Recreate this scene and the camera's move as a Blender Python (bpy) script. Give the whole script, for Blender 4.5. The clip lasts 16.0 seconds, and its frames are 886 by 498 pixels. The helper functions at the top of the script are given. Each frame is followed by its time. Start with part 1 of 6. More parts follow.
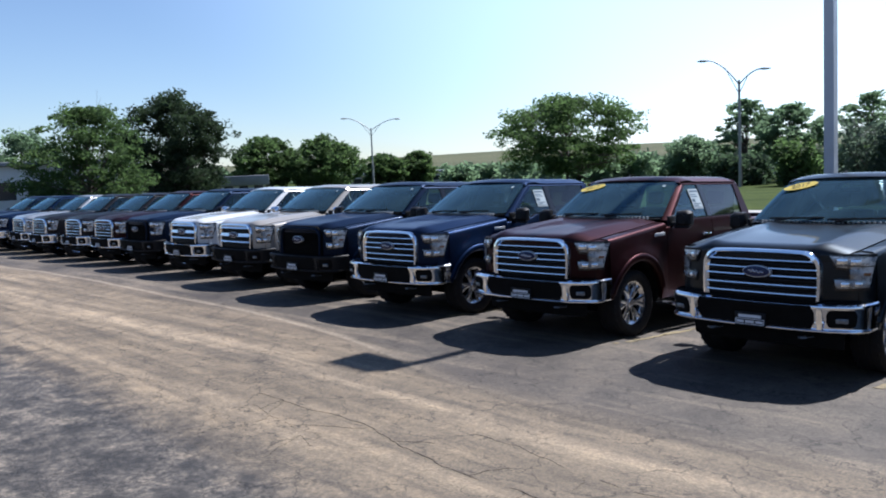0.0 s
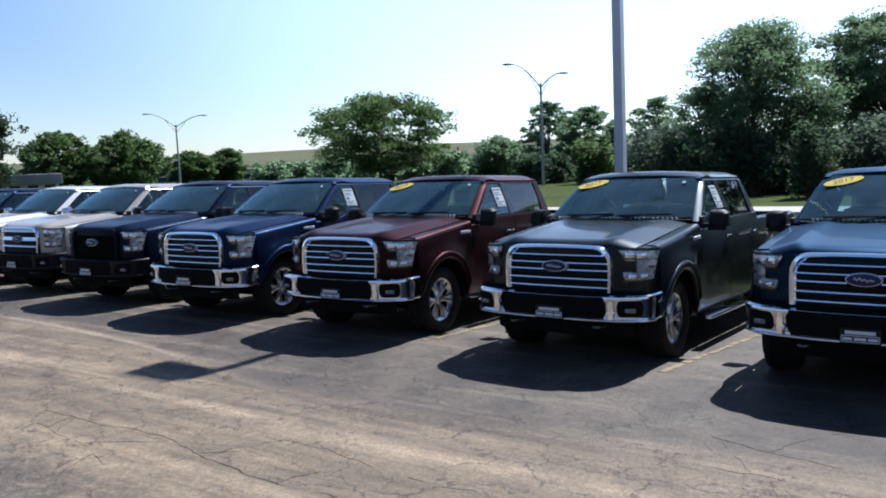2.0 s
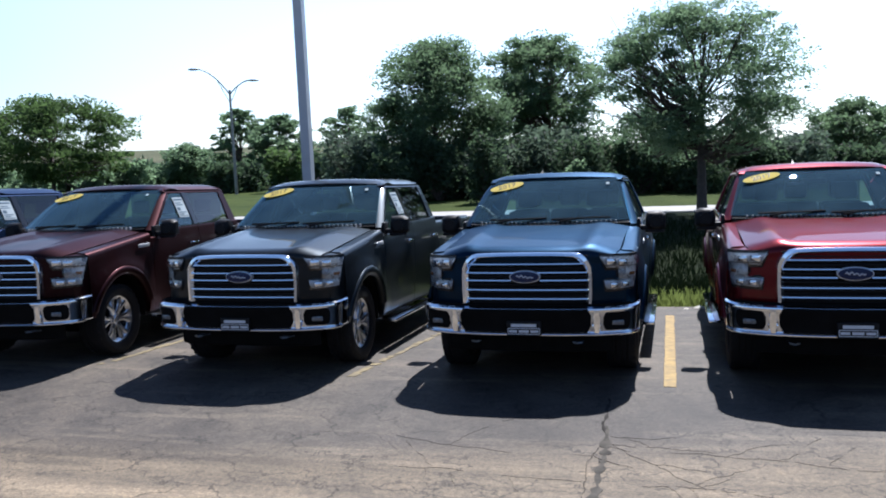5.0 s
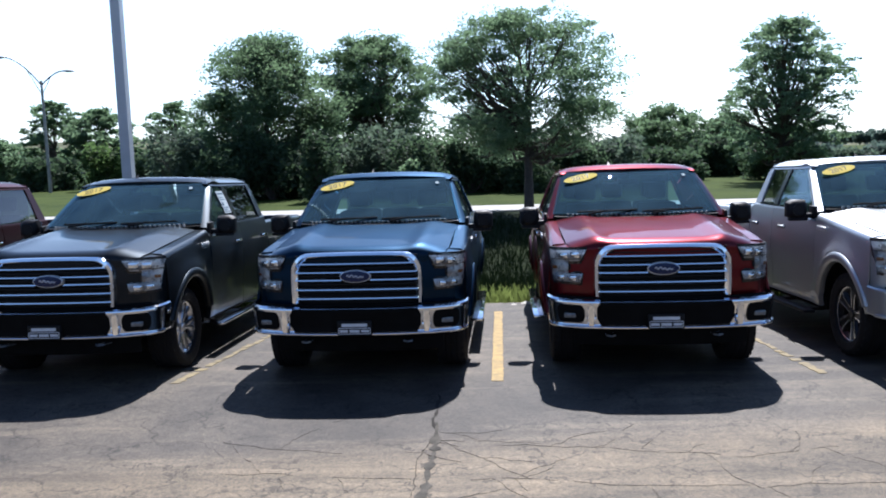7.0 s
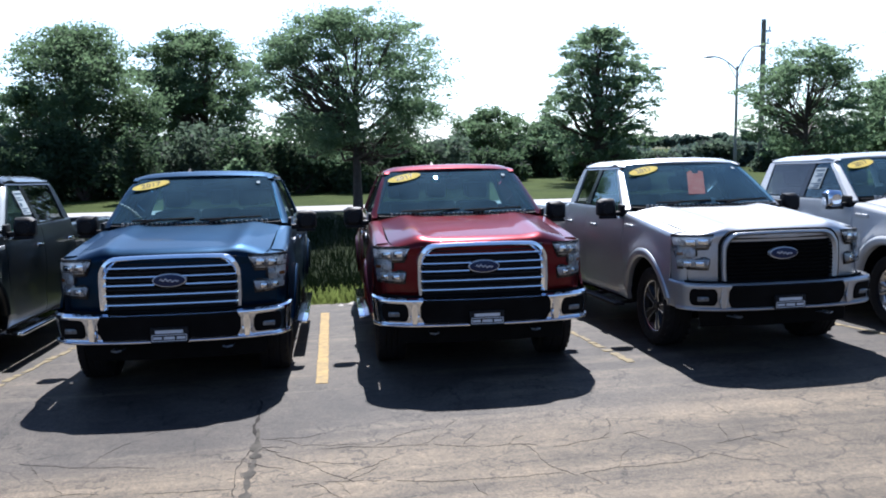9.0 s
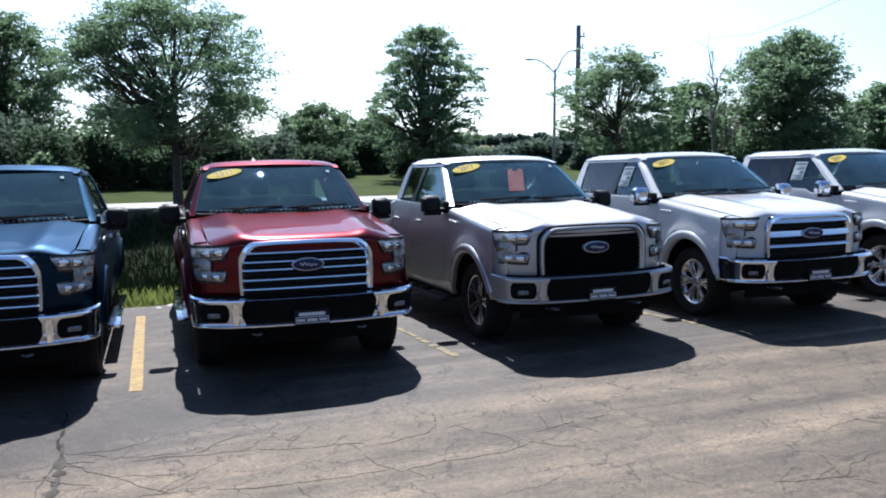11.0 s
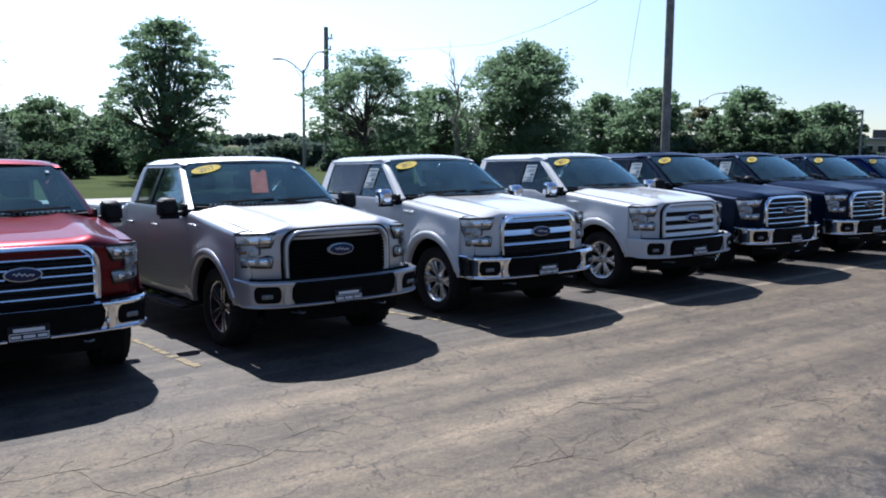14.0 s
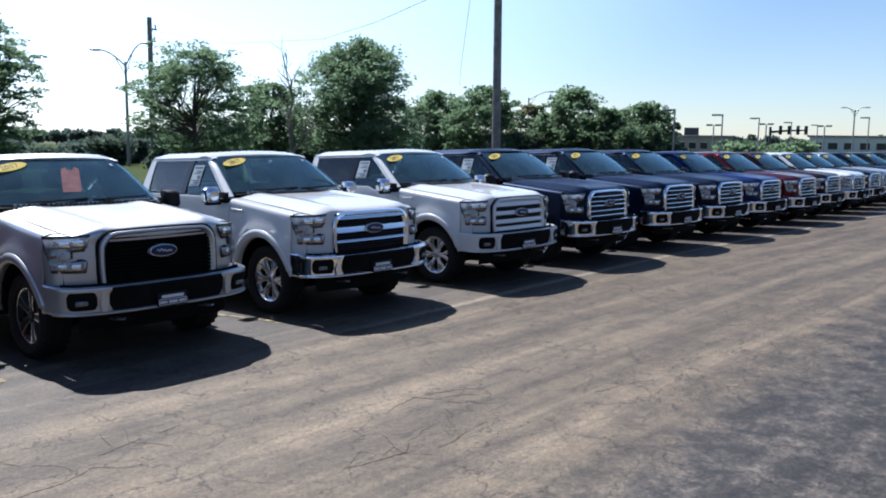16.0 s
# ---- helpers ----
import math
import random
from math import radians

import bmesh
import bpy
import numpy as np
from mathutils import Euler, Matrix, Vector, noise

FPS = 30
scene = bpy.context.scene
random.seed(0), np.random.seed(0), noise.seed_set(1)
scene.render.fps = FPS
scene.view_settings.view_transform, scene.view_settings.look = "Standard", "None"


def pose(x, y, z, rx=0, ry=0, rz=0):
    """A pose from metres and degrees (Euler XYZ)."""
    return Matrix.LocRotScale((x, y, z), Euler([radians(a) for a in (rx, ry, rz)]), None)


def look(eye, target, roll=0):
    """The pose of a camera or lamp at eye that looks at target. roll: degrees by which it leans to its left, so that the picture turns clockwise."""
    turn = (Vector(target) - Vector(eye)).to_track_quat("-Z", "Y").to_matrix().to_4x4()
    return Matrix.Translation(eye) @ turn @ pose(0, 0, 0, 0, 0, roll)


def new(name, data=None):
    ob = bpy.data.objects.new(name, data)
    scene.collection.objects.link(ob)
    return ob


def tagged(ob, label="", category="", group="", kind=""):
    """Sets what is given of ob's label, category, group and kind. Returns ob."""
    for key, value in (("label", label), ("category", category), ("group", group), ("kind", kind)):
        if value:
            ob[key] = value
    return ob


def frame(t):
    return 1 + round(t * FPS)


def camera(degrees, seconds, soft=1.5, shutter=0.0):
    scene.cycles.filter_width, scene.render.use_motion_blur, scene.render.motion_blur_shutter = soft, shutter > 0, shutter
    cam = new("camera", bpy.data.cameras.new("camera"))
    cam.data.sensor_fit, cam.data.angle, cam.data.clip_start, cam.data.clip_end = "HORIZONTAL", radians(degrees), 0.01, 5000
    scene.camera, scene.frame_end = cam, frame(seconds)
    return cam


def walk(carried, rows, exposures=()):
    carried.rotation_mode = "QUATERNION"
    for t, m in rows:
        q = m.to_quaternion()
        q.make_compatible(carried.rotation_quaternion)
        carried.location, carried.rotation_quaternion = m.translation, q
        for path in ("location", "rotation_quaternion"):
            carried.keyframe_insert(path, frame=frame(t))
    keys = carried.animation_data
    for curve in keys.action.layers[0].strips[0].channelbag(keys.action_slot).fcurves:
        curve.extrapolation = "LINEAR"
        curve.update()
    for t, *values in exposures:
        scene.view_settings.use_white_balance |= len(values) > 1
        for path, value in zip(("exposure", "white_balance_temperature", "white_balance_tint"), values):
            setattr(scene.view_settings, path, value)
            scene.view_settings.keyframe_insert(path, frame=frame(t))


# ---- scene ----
cam = camera(55.5, 16.0, soft=1.9)
PATH = [
    (0, (-1.724, -7.668, 2.222), (-3.181, -6.312, 2.03), -2.7),
    (0.5, (-1.706, -7.647, 2.221), (-3.085, -6.213, 2.021), -2.8),
    (1, (-1.716, -7.607, 2.216), (-3.008, -6.094, 2.008), -2.8),
    (1.5, (-1.713, -7.563, 2.207), (-2.918, -5.981, 1.994), -2.8),
    (2, (-1.702, -7.573, 2.222), (-2.828, -5.935, 2.007), -2.5),
    (2.5, (-1.693, -7.567, 2.22), (-2.761, -5.889, 2.009), -2.4),
    (3, (-1.672, -7.558, 2.217), (-2.655, -5.829, 2.003), -2.4),
    (3.5, (-1.648, -7.503, 2.21), (-2.49, -5.702, 1.986), -2.6),
    (4, (-1.628, -7.485, 2.212), (-2.337, -5.627, 1.992), -2.7),
    (4.5, (-1.622, -7.466, 2.213), (-2.217, -5.569, 1.991), -2.6),
    (7, (-1.565, -7.412, 2.21), (-1.665, -5.429, 1.968), -1.7),
    (7.5, (-1.56, -7.405, 2.209), (-1.591, -5.421, 1.959), -1.6),
    (8, (-1.532, -7.384, 2.202), (-1.465, -5.4, 1.954), -1.4),
    (8.5, (-1.509, -7.358, 2.208), (-1.324, -5.383, 1.955), -1.1),
    (9, (-1.481, -7.359, 2.194), (-1.185, -5.397, 1.944), -1.1),
    (11.5, (-1.404, -7.303, 2.188), (-0.632, -5.477, 1.923), -0.2),
    (12, (-1.383, -7.306, 2.191), (-0.523, -5.519, 1.928), -0.2),
    (12.5, (-1.37, -7.306, 2.201), (-0.414, -5.567, 1.945), -0.0),
    (13, (-1.343, -7.305, 2.187), (-0.3, -5.619, 1.925), 0.0),
    (13.5, (-1.324, -7.298, 2.19), (-0.194, -5.67, 1.922), 0.3),
    (14, (-1.312, -7.29, 2.191), (-0.119, -5.706, 1.933), 0.6),
    (14.5, (-1.276, -7.289, 2.196), (-0.012, -5.761, 1.942), 0.4),
    (15, (-1.267, -7.305, 2.198), (0.08, -5.847, 1.952), 0.6),
    (15.5, (-1.239, -7.299, 2.189), (0.168, -5.898, 1.945), 0.4),
    (16, (-1.209, -7.285, 2.187), (0.264, -5.957, 1.925), 0.7),
]
walk(cam, [(t, look(eye, target, roll)) for t, eye, target, roll in PATH], [(0, 0.85, 5740, 15), (4.5, 0.87, 5740, 15), (7, 1.04, 5740, 15), (9, 1.07, 5740, 15), (11.5, 0.9, 5740, 15), (16, 0.8, 5740, 15)])

# ---- light ----
SUN_EL, SUN_AZ = 53.5, 10.0          # degrees; azimuth from +y towards +x
HAZE_AZ = 3.0                        # the bright haze lies a little west of the sun
world = bpy.data.worlds.new("sky")
scene.world = world
world.use_nodes = True
wn = world.node_tree.nodes
sky = wn.new("ShaderNodeTexSky")
sky.sky_type, sky.sun_disc = "NISHITA", False
sky.sun_elevation, sky.sun_rotation = radians(SUN_EL), radians(SUN_AZ)
sky.air_density, sky.dust_density, sky.ozone_density = 1.0, 0.1, 2.0
wn["Background"].inputs["Strength"].default_value = 0.061
clear = wn.new("ShaderNodeMix")          # dry, clean air: an azure sky
clear.data_type, clear.blend_type = "RGBA", "MULTIPLY"
clear.inputs[0].default_value, clear.inputs[7].default_value = 1.0, (0.955, 1.0, 1.04, 1)
world.node_tree.links.new(sky.outputs[0], clear.inputs[6])
world.node_tree.links.new(clear.outputs[2], wn["Background"].inputs["Color"])
haze_dir, haze_dot, haze_map, haze_bg, haze_add = wn.new("ShaderNodeTexCoord"), wn.new("ShaderNodeVectorMath"), wn.new("ShaderNodeMapRange"), wn.new("ShaderNodeBackground"), wn.new("ShaderNodeAddShader")
haze_dot.operation = "DOT_PRODUCT"
haze_dot.inputs[1].default_value = (math.sin(radians(HAZE_AZ)) * math.cos(radians(SUN_EL)), math.cos(radians(HAZE_AZ)) * math.cos(radians(SUN_EL)), math.sin(radians(SUN_EL)))
haze_map.interpolation_type = "SMOOTHSTEP"
haze_map.inputs["From Min"].default_value, haze_map.inputs["From Max"].default_value = 0.335, 0.73
haze_map.inputs["To Min"].default_value, haze_map.inputs["To Max"].default_value = 0.10, 1.20
haze_bg.inputs["Color"].default_value = (0.76, 0.89, 1.0, 1)
wl = world.node_tree.links
wl.new(haze_dir.outputs["Generated"], haze_dot.inputs[0])
wl.new(haze_dot.outputs["Value"], haze_map.inputs[0])
up, low_map, haze_sum = wn.new("ShaderNodeSeparateXYZ"), wn.new("ShaderNodeMapRange"), wn.new("ShaderNodeMath")
low_map.interpolation_type = "SMOOTHSTEP"          # haze thickens towards the horizon all round
low_map.inputs["From Min"].default_value, low_map.inputs["From Max"].default_value = 0.0, 0.6
low_map.inputs["To Min"].default_value, low_map.inputs["To Max"].default_value = 0.50, 0.0
wl.new(haze_dir.outputs["Generated"], up.inputs[0])
wl.new(up.outputs[2], low_map.inputs[0])
haze_sum.operation = "MULTIPLY"
wl.new(haze_map.outputs[0], haze_sum.inputs[0])
wl.new(low_map.outputs[0], haze_sum.inputs[1])
wl.new(haze_sum.outputs[0], haze_bg.inputs["Strength"])
wl.new(wn["Background"].outputs[0], haze_add.inputs[0])
wl.new(haze_bg.outputs[0], haze_add.inputs[1])
wl.new(haze_add.outputs[0], wn["World Output"].inputs["Surface"])
sun = new("sun", bpy.data.lights.new("sun", "SUN"))
sun.data.energy, sun.data.angle, sun.data.color = 5.0, radians(0.5), (1.0, 0.95, 0.86)
ce = math.cos(radians(SUN_EL))
sun.matrix_world = look((0, 0, 0), (-math.sin(radians(SUN_AZ)) * ce, -math.cos(radians(SUN_AZ)) * ce, -math.sin(radians(SUN_EL))))


# ---- materials ----
def material(name):
    m = bpy.data.materials.new(name)
    m.use_nodes = True
    return m, m.node_tree.nodes, m.node_tree.links, m.node_tree.nodes["Principled BSDF"]


def noise_node(n, l, scale, detail=4.0, rough=0.55, coord="Object"):
    tc, nz = n.new("ShaderNodeTexCoord"), n.new("ShaderNodeTexNoise")
    nz.inputs["Scale"].default_value, nz.inputs["Detail"].default_value, nz.inputs["Roughness"].default_value = scale, detail, rough
    l.new(tc.outputs[coord], nz.inputs["Vector"])
    return nz


def ramp(n, l, src, stops):
    r = n.new("ShaderNodeValToRGB")
    while len(r.color_ramp.elements) < len(stops):
        r.color_ramp.elements.new(0.5)
    for e, (p, c) in zip(r.color_ramp.elements, stops):
        e.position, e.color = p, (*c, 1) if len(c) == 3 else c
    l.new(src, r.inputs[0])
    return r


def bump(n, l, src, bsdf, strength=0.3, dist=0.01):
    b = n.new("ShaderNodeBump")
    b.inputs["Strength"].default_value, b.inputs["Distance"].default_value = strength, dist
    l.new(src, b.inputs["Height"])
    l.new(b.outputs[0], bsdf.inputs["Normal"])
    return b


def plain(name, colour, rough=0.5, metal=0.0, var=0.15, scale=8.0, coat=0.0, relief=0.0, spec=0.5):
    """A surface of one colour with soft blotches, uneven gloss and a little relief."""
    m, n, l, b = material(name)
    nz = noise_node(n, l, scale)
    lo, hi = [c * (1 - var) for c in colour], [min(1, c * (1 + var)) for c in colour]
    l.new(ramp(n, l, nz.outputs[0], [(0.3, lo), (0.7, hi)]).outputs[0], b.inputs["Base Color"])
    l.new(ramp(n, l, nz.outputs[0], [(0.3, (rough * 0.85,) * 3), (0.75, (min(1, rough * 1.2),) * 3)]).outputs[0], b.inputs["Roughness"])
    b.inputs["Metallic"].default_value = metal
    b.inputs["Coat Weight"].default_value = coat
    b.inputs["Specular IOR Level"].default_value = spec
    b.inputs["Coat Roughness"].default_value = 0.03
    if relief:
        bump(n, l, noise_node(n, l, scale * 12).outputs[0], b, relief, 0.004)
    return m


def paint(name, colour, metal=0.6, rough=0.27, coat=0.9):
    """Car paint: flaked base under a clear coat, with a trace of dust."""
    m, n, l, b = material(name)
    flake, dust_glare = noise_node(n, l, 900.0, 1.0), noise_node(n, l, 2.2, 6.0)
    lo, hi = [c * 0.82 for c in colour], [min(1, c * 1.2 + 0.004) for c in colour]
    base = ramp(n, l, flake.outputs[0], [(0.35, lo), (0.65, hi)])
    mix = n.new("ShaderNodeMix")
    mix.data_type = "RGBA"
    l.new(ramp(n, l, dust_glare.outputs[0], [(0.45, (0, 0, 0)), (0.8, (0.025, 0.025, 0.025))]).outputs[0], mix.inputs[0])
    l.new(base.outputs[0], mix.inputs[6])
    mix.inputs[7].default_value = (0.3, 0.28, 0.25, 1)
    l.new(mix.outputs[2], b.inputs["Base Color"])
    b.inputs["Metallic"].default_value, b.inputs["Roughness"].default_value = metal, rough
    b.inputs["Coat Weight"].default_value, b.inputs["Coat Roughness"].default_value = coat, 0.025
    b.inputs["Specular Tint"].default_value = (*[0.74 + 0.26 * c / max(colour) for c in colour], 1)
    b.inputs["Coat IOR"].default_value, b.inputs["Specular IOR Level"].default_value = 1.35, 0.1
    return m


def glass(name, tint, gloss_rough=0.0, dust_glare=0.0, glare_tint=(1, 1, 1)):
    m, n, l, b = material(name)
    n.remove(b)
    tr, gl, fr, mx = n.new("ShaderNodeBsdfTransparent"), n.new("ShaderNodeBsdfGlossy"), n.new("ShaderNodeFresnel"), n.new("ShaderNodeMixShader")
    tr.inputs[0].default_value, gl.inputs["Roughness"].default_value, fr.inputs[0].default_value = (*tint, 1), gloss_rough, 1.6
    # gloss colour tints the reflections, standing in for a bluer sky
    gl.inputs[0].default_value = (*glare_tint, 1)
    l.new(fr.outputs[0], mx.inputs[0])
    l.new(tr.outputs[0], mx.inputs[1])
    l.new(gl.outputs[0], mx.inputs[2])
    out = mx.outputs[0]
    # blue diffuse film: some dust, mostly sky glare painted onto the pane
    if dust_glare:
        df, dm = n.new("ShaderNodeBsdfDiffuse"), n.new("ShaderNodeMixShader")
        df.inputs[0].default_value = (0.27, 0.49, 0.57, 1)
        l.new(ramp(n, l, noise_node(n, l, 3.0, 5.0).outputs[0], [(0.3, (dust_glare * 0.6,) * 3), (0.7, (dust_glare * 1.3,) * 3)]).outputs[0], dm.inputs[0])
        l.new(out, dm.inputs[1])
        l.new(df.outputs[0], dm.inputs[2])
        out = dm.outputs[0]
    l.new(out, n["Material Output"].inputs[0])
    return m


CHROME = plain("chrome", (0.80, 0.85, 0.92), 0.07, 1.0, 0.04, 3.0)
GRILLECHROME = plain("grille_chrome", (0.93, 0.95, 0.97), 0.1, 1.0, 0.04, 6.0)
SATIN = plain("satin_metal", (0.62, 0.64, 0.66), 0.45, 0.7, 0.06, 6.0)
ALLOY = plain("machined_alloy", (0.72, 0.73, 0.75), 0.2, 0.9, 0.08, 9.0)
BLACK = plain("black_plastic", (0.010, 0.010, 0.011), 0.5, 0, 0.3, 30.0, relief=0.15, spec=0.2)
GLOSSBLACK = plain("gloss_black", (0.012, 0.012, 0.014), 0.12, 0, 0.2, 5.0)
UNDER = plain("underbody", (0.006, 0.006, 0.006), 0.9, 0, 0.5, 6.0, spec=0.1)
RUBBER = plain("rubber", (0.010, 0.010, 0.011), 0.75, 0, 0.35, 14.0, relief=0.3, spec=0.25)
SEAT = plain("seat_cloth", (0.014, 0.014, 0.016), 0.85, 0, 0.25, 40.0, relief=0.2)
LENS = glass("lamp_lens", (0.93, 0.95, 0.97))
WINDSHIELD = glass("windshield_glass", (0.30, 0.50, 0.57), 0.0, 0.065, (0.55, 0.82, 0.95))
TINTED = glass("tinted_glass", (0.22, 0.25, 0.26))
SIDEGLASS = glass("side_glass", (0.42, 0.55, 0.60), 0.0, 0.02, (0.7, 0.9, 1.0))
VENT = plain("grey_vent_plastic", (0.30, 0.31, 0.32), 0.35, 0, 0.2, 30.0)
FOGGLASS = plain("fog_lamp_glass", (0.16, 0.18, 0.20), 0.15, 0.4, 0.4, 40.0)
REFLECTOR = plain("lamp_reflector", (0.40, 0.43, 0.47), 0.28, 0.6, 0.5, 12.0, relief=1.0)
AMBER = plain("amber_lens", (0.22, 0.085, 0.025), 0.2, 0, 0.1, 20.0)
YELLOW = plain("yellow_decal", (0.58, 0.46, 0.12), 0.95, 0, 0.05, 20.0, spec=0.05)
PAPER = plain("white_paper", (0.40, 0.46, 0.48), 0.9, 0, 0.05, 20.0, spec=0.1)
PRINT = plain("plate_print", (0.66, 0.69, 0.72), 0.7, 0, 0.1, 20.0, spec=0.2)
INK = plain("dark_ink", (0.02, 0.02, 0.02), 0.6, 0, 0.1, 30.0)
SHEETPRINT = plain("grey_sheet_print", (0.10, 0.14, 0.18), 0.9, 0, 0.1, 20.0, spec=0.1)
REDPAPER = plain("red_paper", (0.095, 0.022, 0.028), 0.9, 0, 0.1, 20.0)
BADGESILVER = plain("badge_silver", (0.55, 0.59, 0.64), 0.3, 0.35, 0.08, 20.0)
BADGEBLUE = plain("badge_blue", (0.006, 0.018, 0.07), 0.35, 0, 0.1, 20.0, coat=0.2, spec=0.25)

PAINTS = dict(
    cobalt=paint("cobalt_blue_paint", (0.001, 0.012, 0.085), 0.6, 0.42, 0.4),
    ruby=paint("ruby_red_paint", (0.10, 0.004, 0.008), 0.8, 0.32, 0.7), bluejeans=paint("deep_blue_paint", (0.0005, 0.015, 0.037), 0.9, 0.43, 0.25),
    grey=paint("graphite_grey_paint", (0.010, 0.014, 0.018), 0.6, 0.40, 0.6), bronze=paint("bronze_red_paint", (0.014, 0.0014, 0.0024), 0.7, 0.43, 0.3),
    flame=paint("bright_blue_paint", (0.0005, 0.009, 0.034), 0.7, 0.43, 0.3), navy=paint("navy_paint", (0.0006, 0.0065, 0.022), 0.6, 0.42, 0.2),
    gold=paint("pale_gold_paint", (0.37, 0.345, 0.305), 0.3, 0.3), white=paint("white_paint", (0.56, 0.575, 0.58), 0.0, 0.25, 0.9),
    silver=paint("silver_paint", (0.46, 0.475, 0.49), 0.8, 0.42, 0.7), black=paint("black_paint", (0.005, 0.005, 0.007), 0.05, 0.5, 0.35))


# ---- mesh helpers ----
MESHES = {}


def finish(me, mat, sharp=38):
    me.materials.append(mat)
    me.shade_smooth()
    me.set_sharp_from_angle(angle=radians(sharp))
    return me


def skin(P, away):
    """The outer face of a pane from a grid of points, turned away from the point."""
    P = np.array(P, float)
    nu, nv = P.shape[:2]
    n = np.cross(P[1, 0] - P[0, 0], P[0, 1] - P[0, 0])
    f = [(i * nv + j, (i + 1) * nv + j, (i + 1) * nv + j + 1, i * nv + j + 1) for i in range(nu - 1) for j in range(nv - 1)]
    if np.dot(n, P.reshape(-1, 3).mean(axis=0) - np.array(away)) < 0:
        f = [tuple(reversed(q)) for q in f]
    return P.reshape(-1, 3), f


def shared(key, build, mat, pane=False):
    """One mesh for each key and material; build() returns (verts, faces)."""
    k = (key, mat.name)
    if k not in MESHES:
        v, f = build()
        me = bpy.data.meshes.new(str(key).replace(" ", "_"))
        me.from_pydata([tuple(p) for p in v], [], [tuple(q) for q in f])
        me.validate()
        bm = bmesh.new()
        bm.from_mesh(me)
        if not pane:
            bmesh.ops.recalc_face_normals(bm, faces=bm.faces)
        bm.to_mesh(me)
        bm.free()
        MESHES[k] = finish(me, mat)
    return MESHES[k]


def put(name, me, parent, m=None, label=""):
    ob = new(name, me)
    ob.parent = parent
    if m is not None:
        ob.matrix_basis = m
    return tagged(ob, label)


def thing(name, m, label, category, group="", kind=""):
    ob = new(name)
    ob.empty_display_size = 0.2
    ob.matrix_basis = m
    return tagged(ob, label, category, group, kind)


def join(*pieces):
    vs, fs = [], []
    for v, f in pieces:
        o = len(vs)
        vs += [tuple(p) for p in v]
        fs += [tuple(i + o for i in q) for q in f]
    return vs, fs


def flip(piece):
    """Mirror image across x = 0."""
    v, f = piece
    return [(-p[0], p[1], p[2]) for p in v], [tuple(reversed(q)) for q in f]


def moved(piece, m):
    v, f = piece
    return [tuple(m @ Vector(p)) for p in v], f


def shell(P, thick, away=None):
    """A sheet of thickness from a grid of points P[nu][nv]; it grows away from the side that faces the point."""
    P = np.array(P, float)
    nu, nv = P.shape[:2]
    n = np.cross(np.gradient(P, axis=0), np.gradient(P, axis=1))
    n /= np.maximum(np.linalg.norm(n, axis=2, keepdims=True), 1e-9)
    if away is not None:
        s = np.sign(np.sum(n * (P - np.array(away)), axis=2, keepdims=True).sum())
        n *= s if s else 1
    Q = P - n * thick
    v = np.concatenate([P.reshape(-1, 3), Q.reshape(-1, 3)])
    o, f = nu * nv, []
    for i in range(nu - 1):
        for j in range(nv - 1):
            a, b, c, d = i * nv + j, (i + 1) * nv + j, (i + 1) * nv + j + 1, i * nv + j + 1
            f += [(a, b, c, d), (o + d, o + c, o + b, o + a)]
    rim = [(i, 0) for i in range(nu)] + [(nu - 1, j) for j in range(1, nv)] + [(i, nv - 1) for i in range(nu - 2, -1, -1)] + [(0, j) for j in range(nv - 2, 0, -1)]
    ids = [i * nv + j for i, j in rim]
    for a, b in zip(ids, ids[1:] + ids[:1]):
        f.append((a, o + a, o + b, b))
    return v, f


def box(x0, x1, y0, y1, z0, z1, bev=0.0):
    """A block; bev chamfers its edges all round."""
    if not bev:
        v = [(x, y, z) for x in (x0, x1) for y in (y0, y1) for z in (z0, z1)]
        return v, [(0, 1, 3, 2), (4, 6, 7, 5), (0, 4, 5, 1), (2, 3, 7, 6), (0, 2, 6, 4), (1, 5, 7, 3)]
    bm = bmesh.new()
    bmesh.ops.create_cube(bm, size=1)
    for q in bm.verts:
        q.co = Vector(((x0 + x1) / 2 + q.co.x * (x1 - x0), (y0 + y1) / 2 + q.co.y * (y1 - y0), (z0 + z1) / 2 + q.co.z * (z1 - z0)))
    bmesh.ops.bevel(bm, geom=list(bm.edges), offset=bev, segments=2, affect="EDGES", profile=0.5)
    return dump(bm)


def dump(bm):
    bm.verts.index_update()
    r = [tuple(q.co) for q in bm.verts], [tuple(w.index for w in q.verts) for q in bm.faces]
    bm.free()
    return r


def lathe(profile, seg=32, axis="x", closed=False):
    """Turn (radius, along) pairs round an axis through the origin."""
    v, f, k = [], [], len(profile)
    for i in range(seg):
        a = 2 * math.pi * i / seg
        for r, t in profile:
            c, s = r * math.cos(a), r * math.sin(a)
            v.append((t, c, s) if axis == "x" else (c, s, t) if axis == "z" else (c, t, s))
    for i in range(seg):
        for j in range(k if closed else k - 1):
            a, b = i * k + j, i * k + (j + 1) % k
            c, d = ((i + 1) % seg) * k + (j + 1) % k, ((i + 1) % seg) * k + j
            f.append((a, b, c, d))
    return v, f


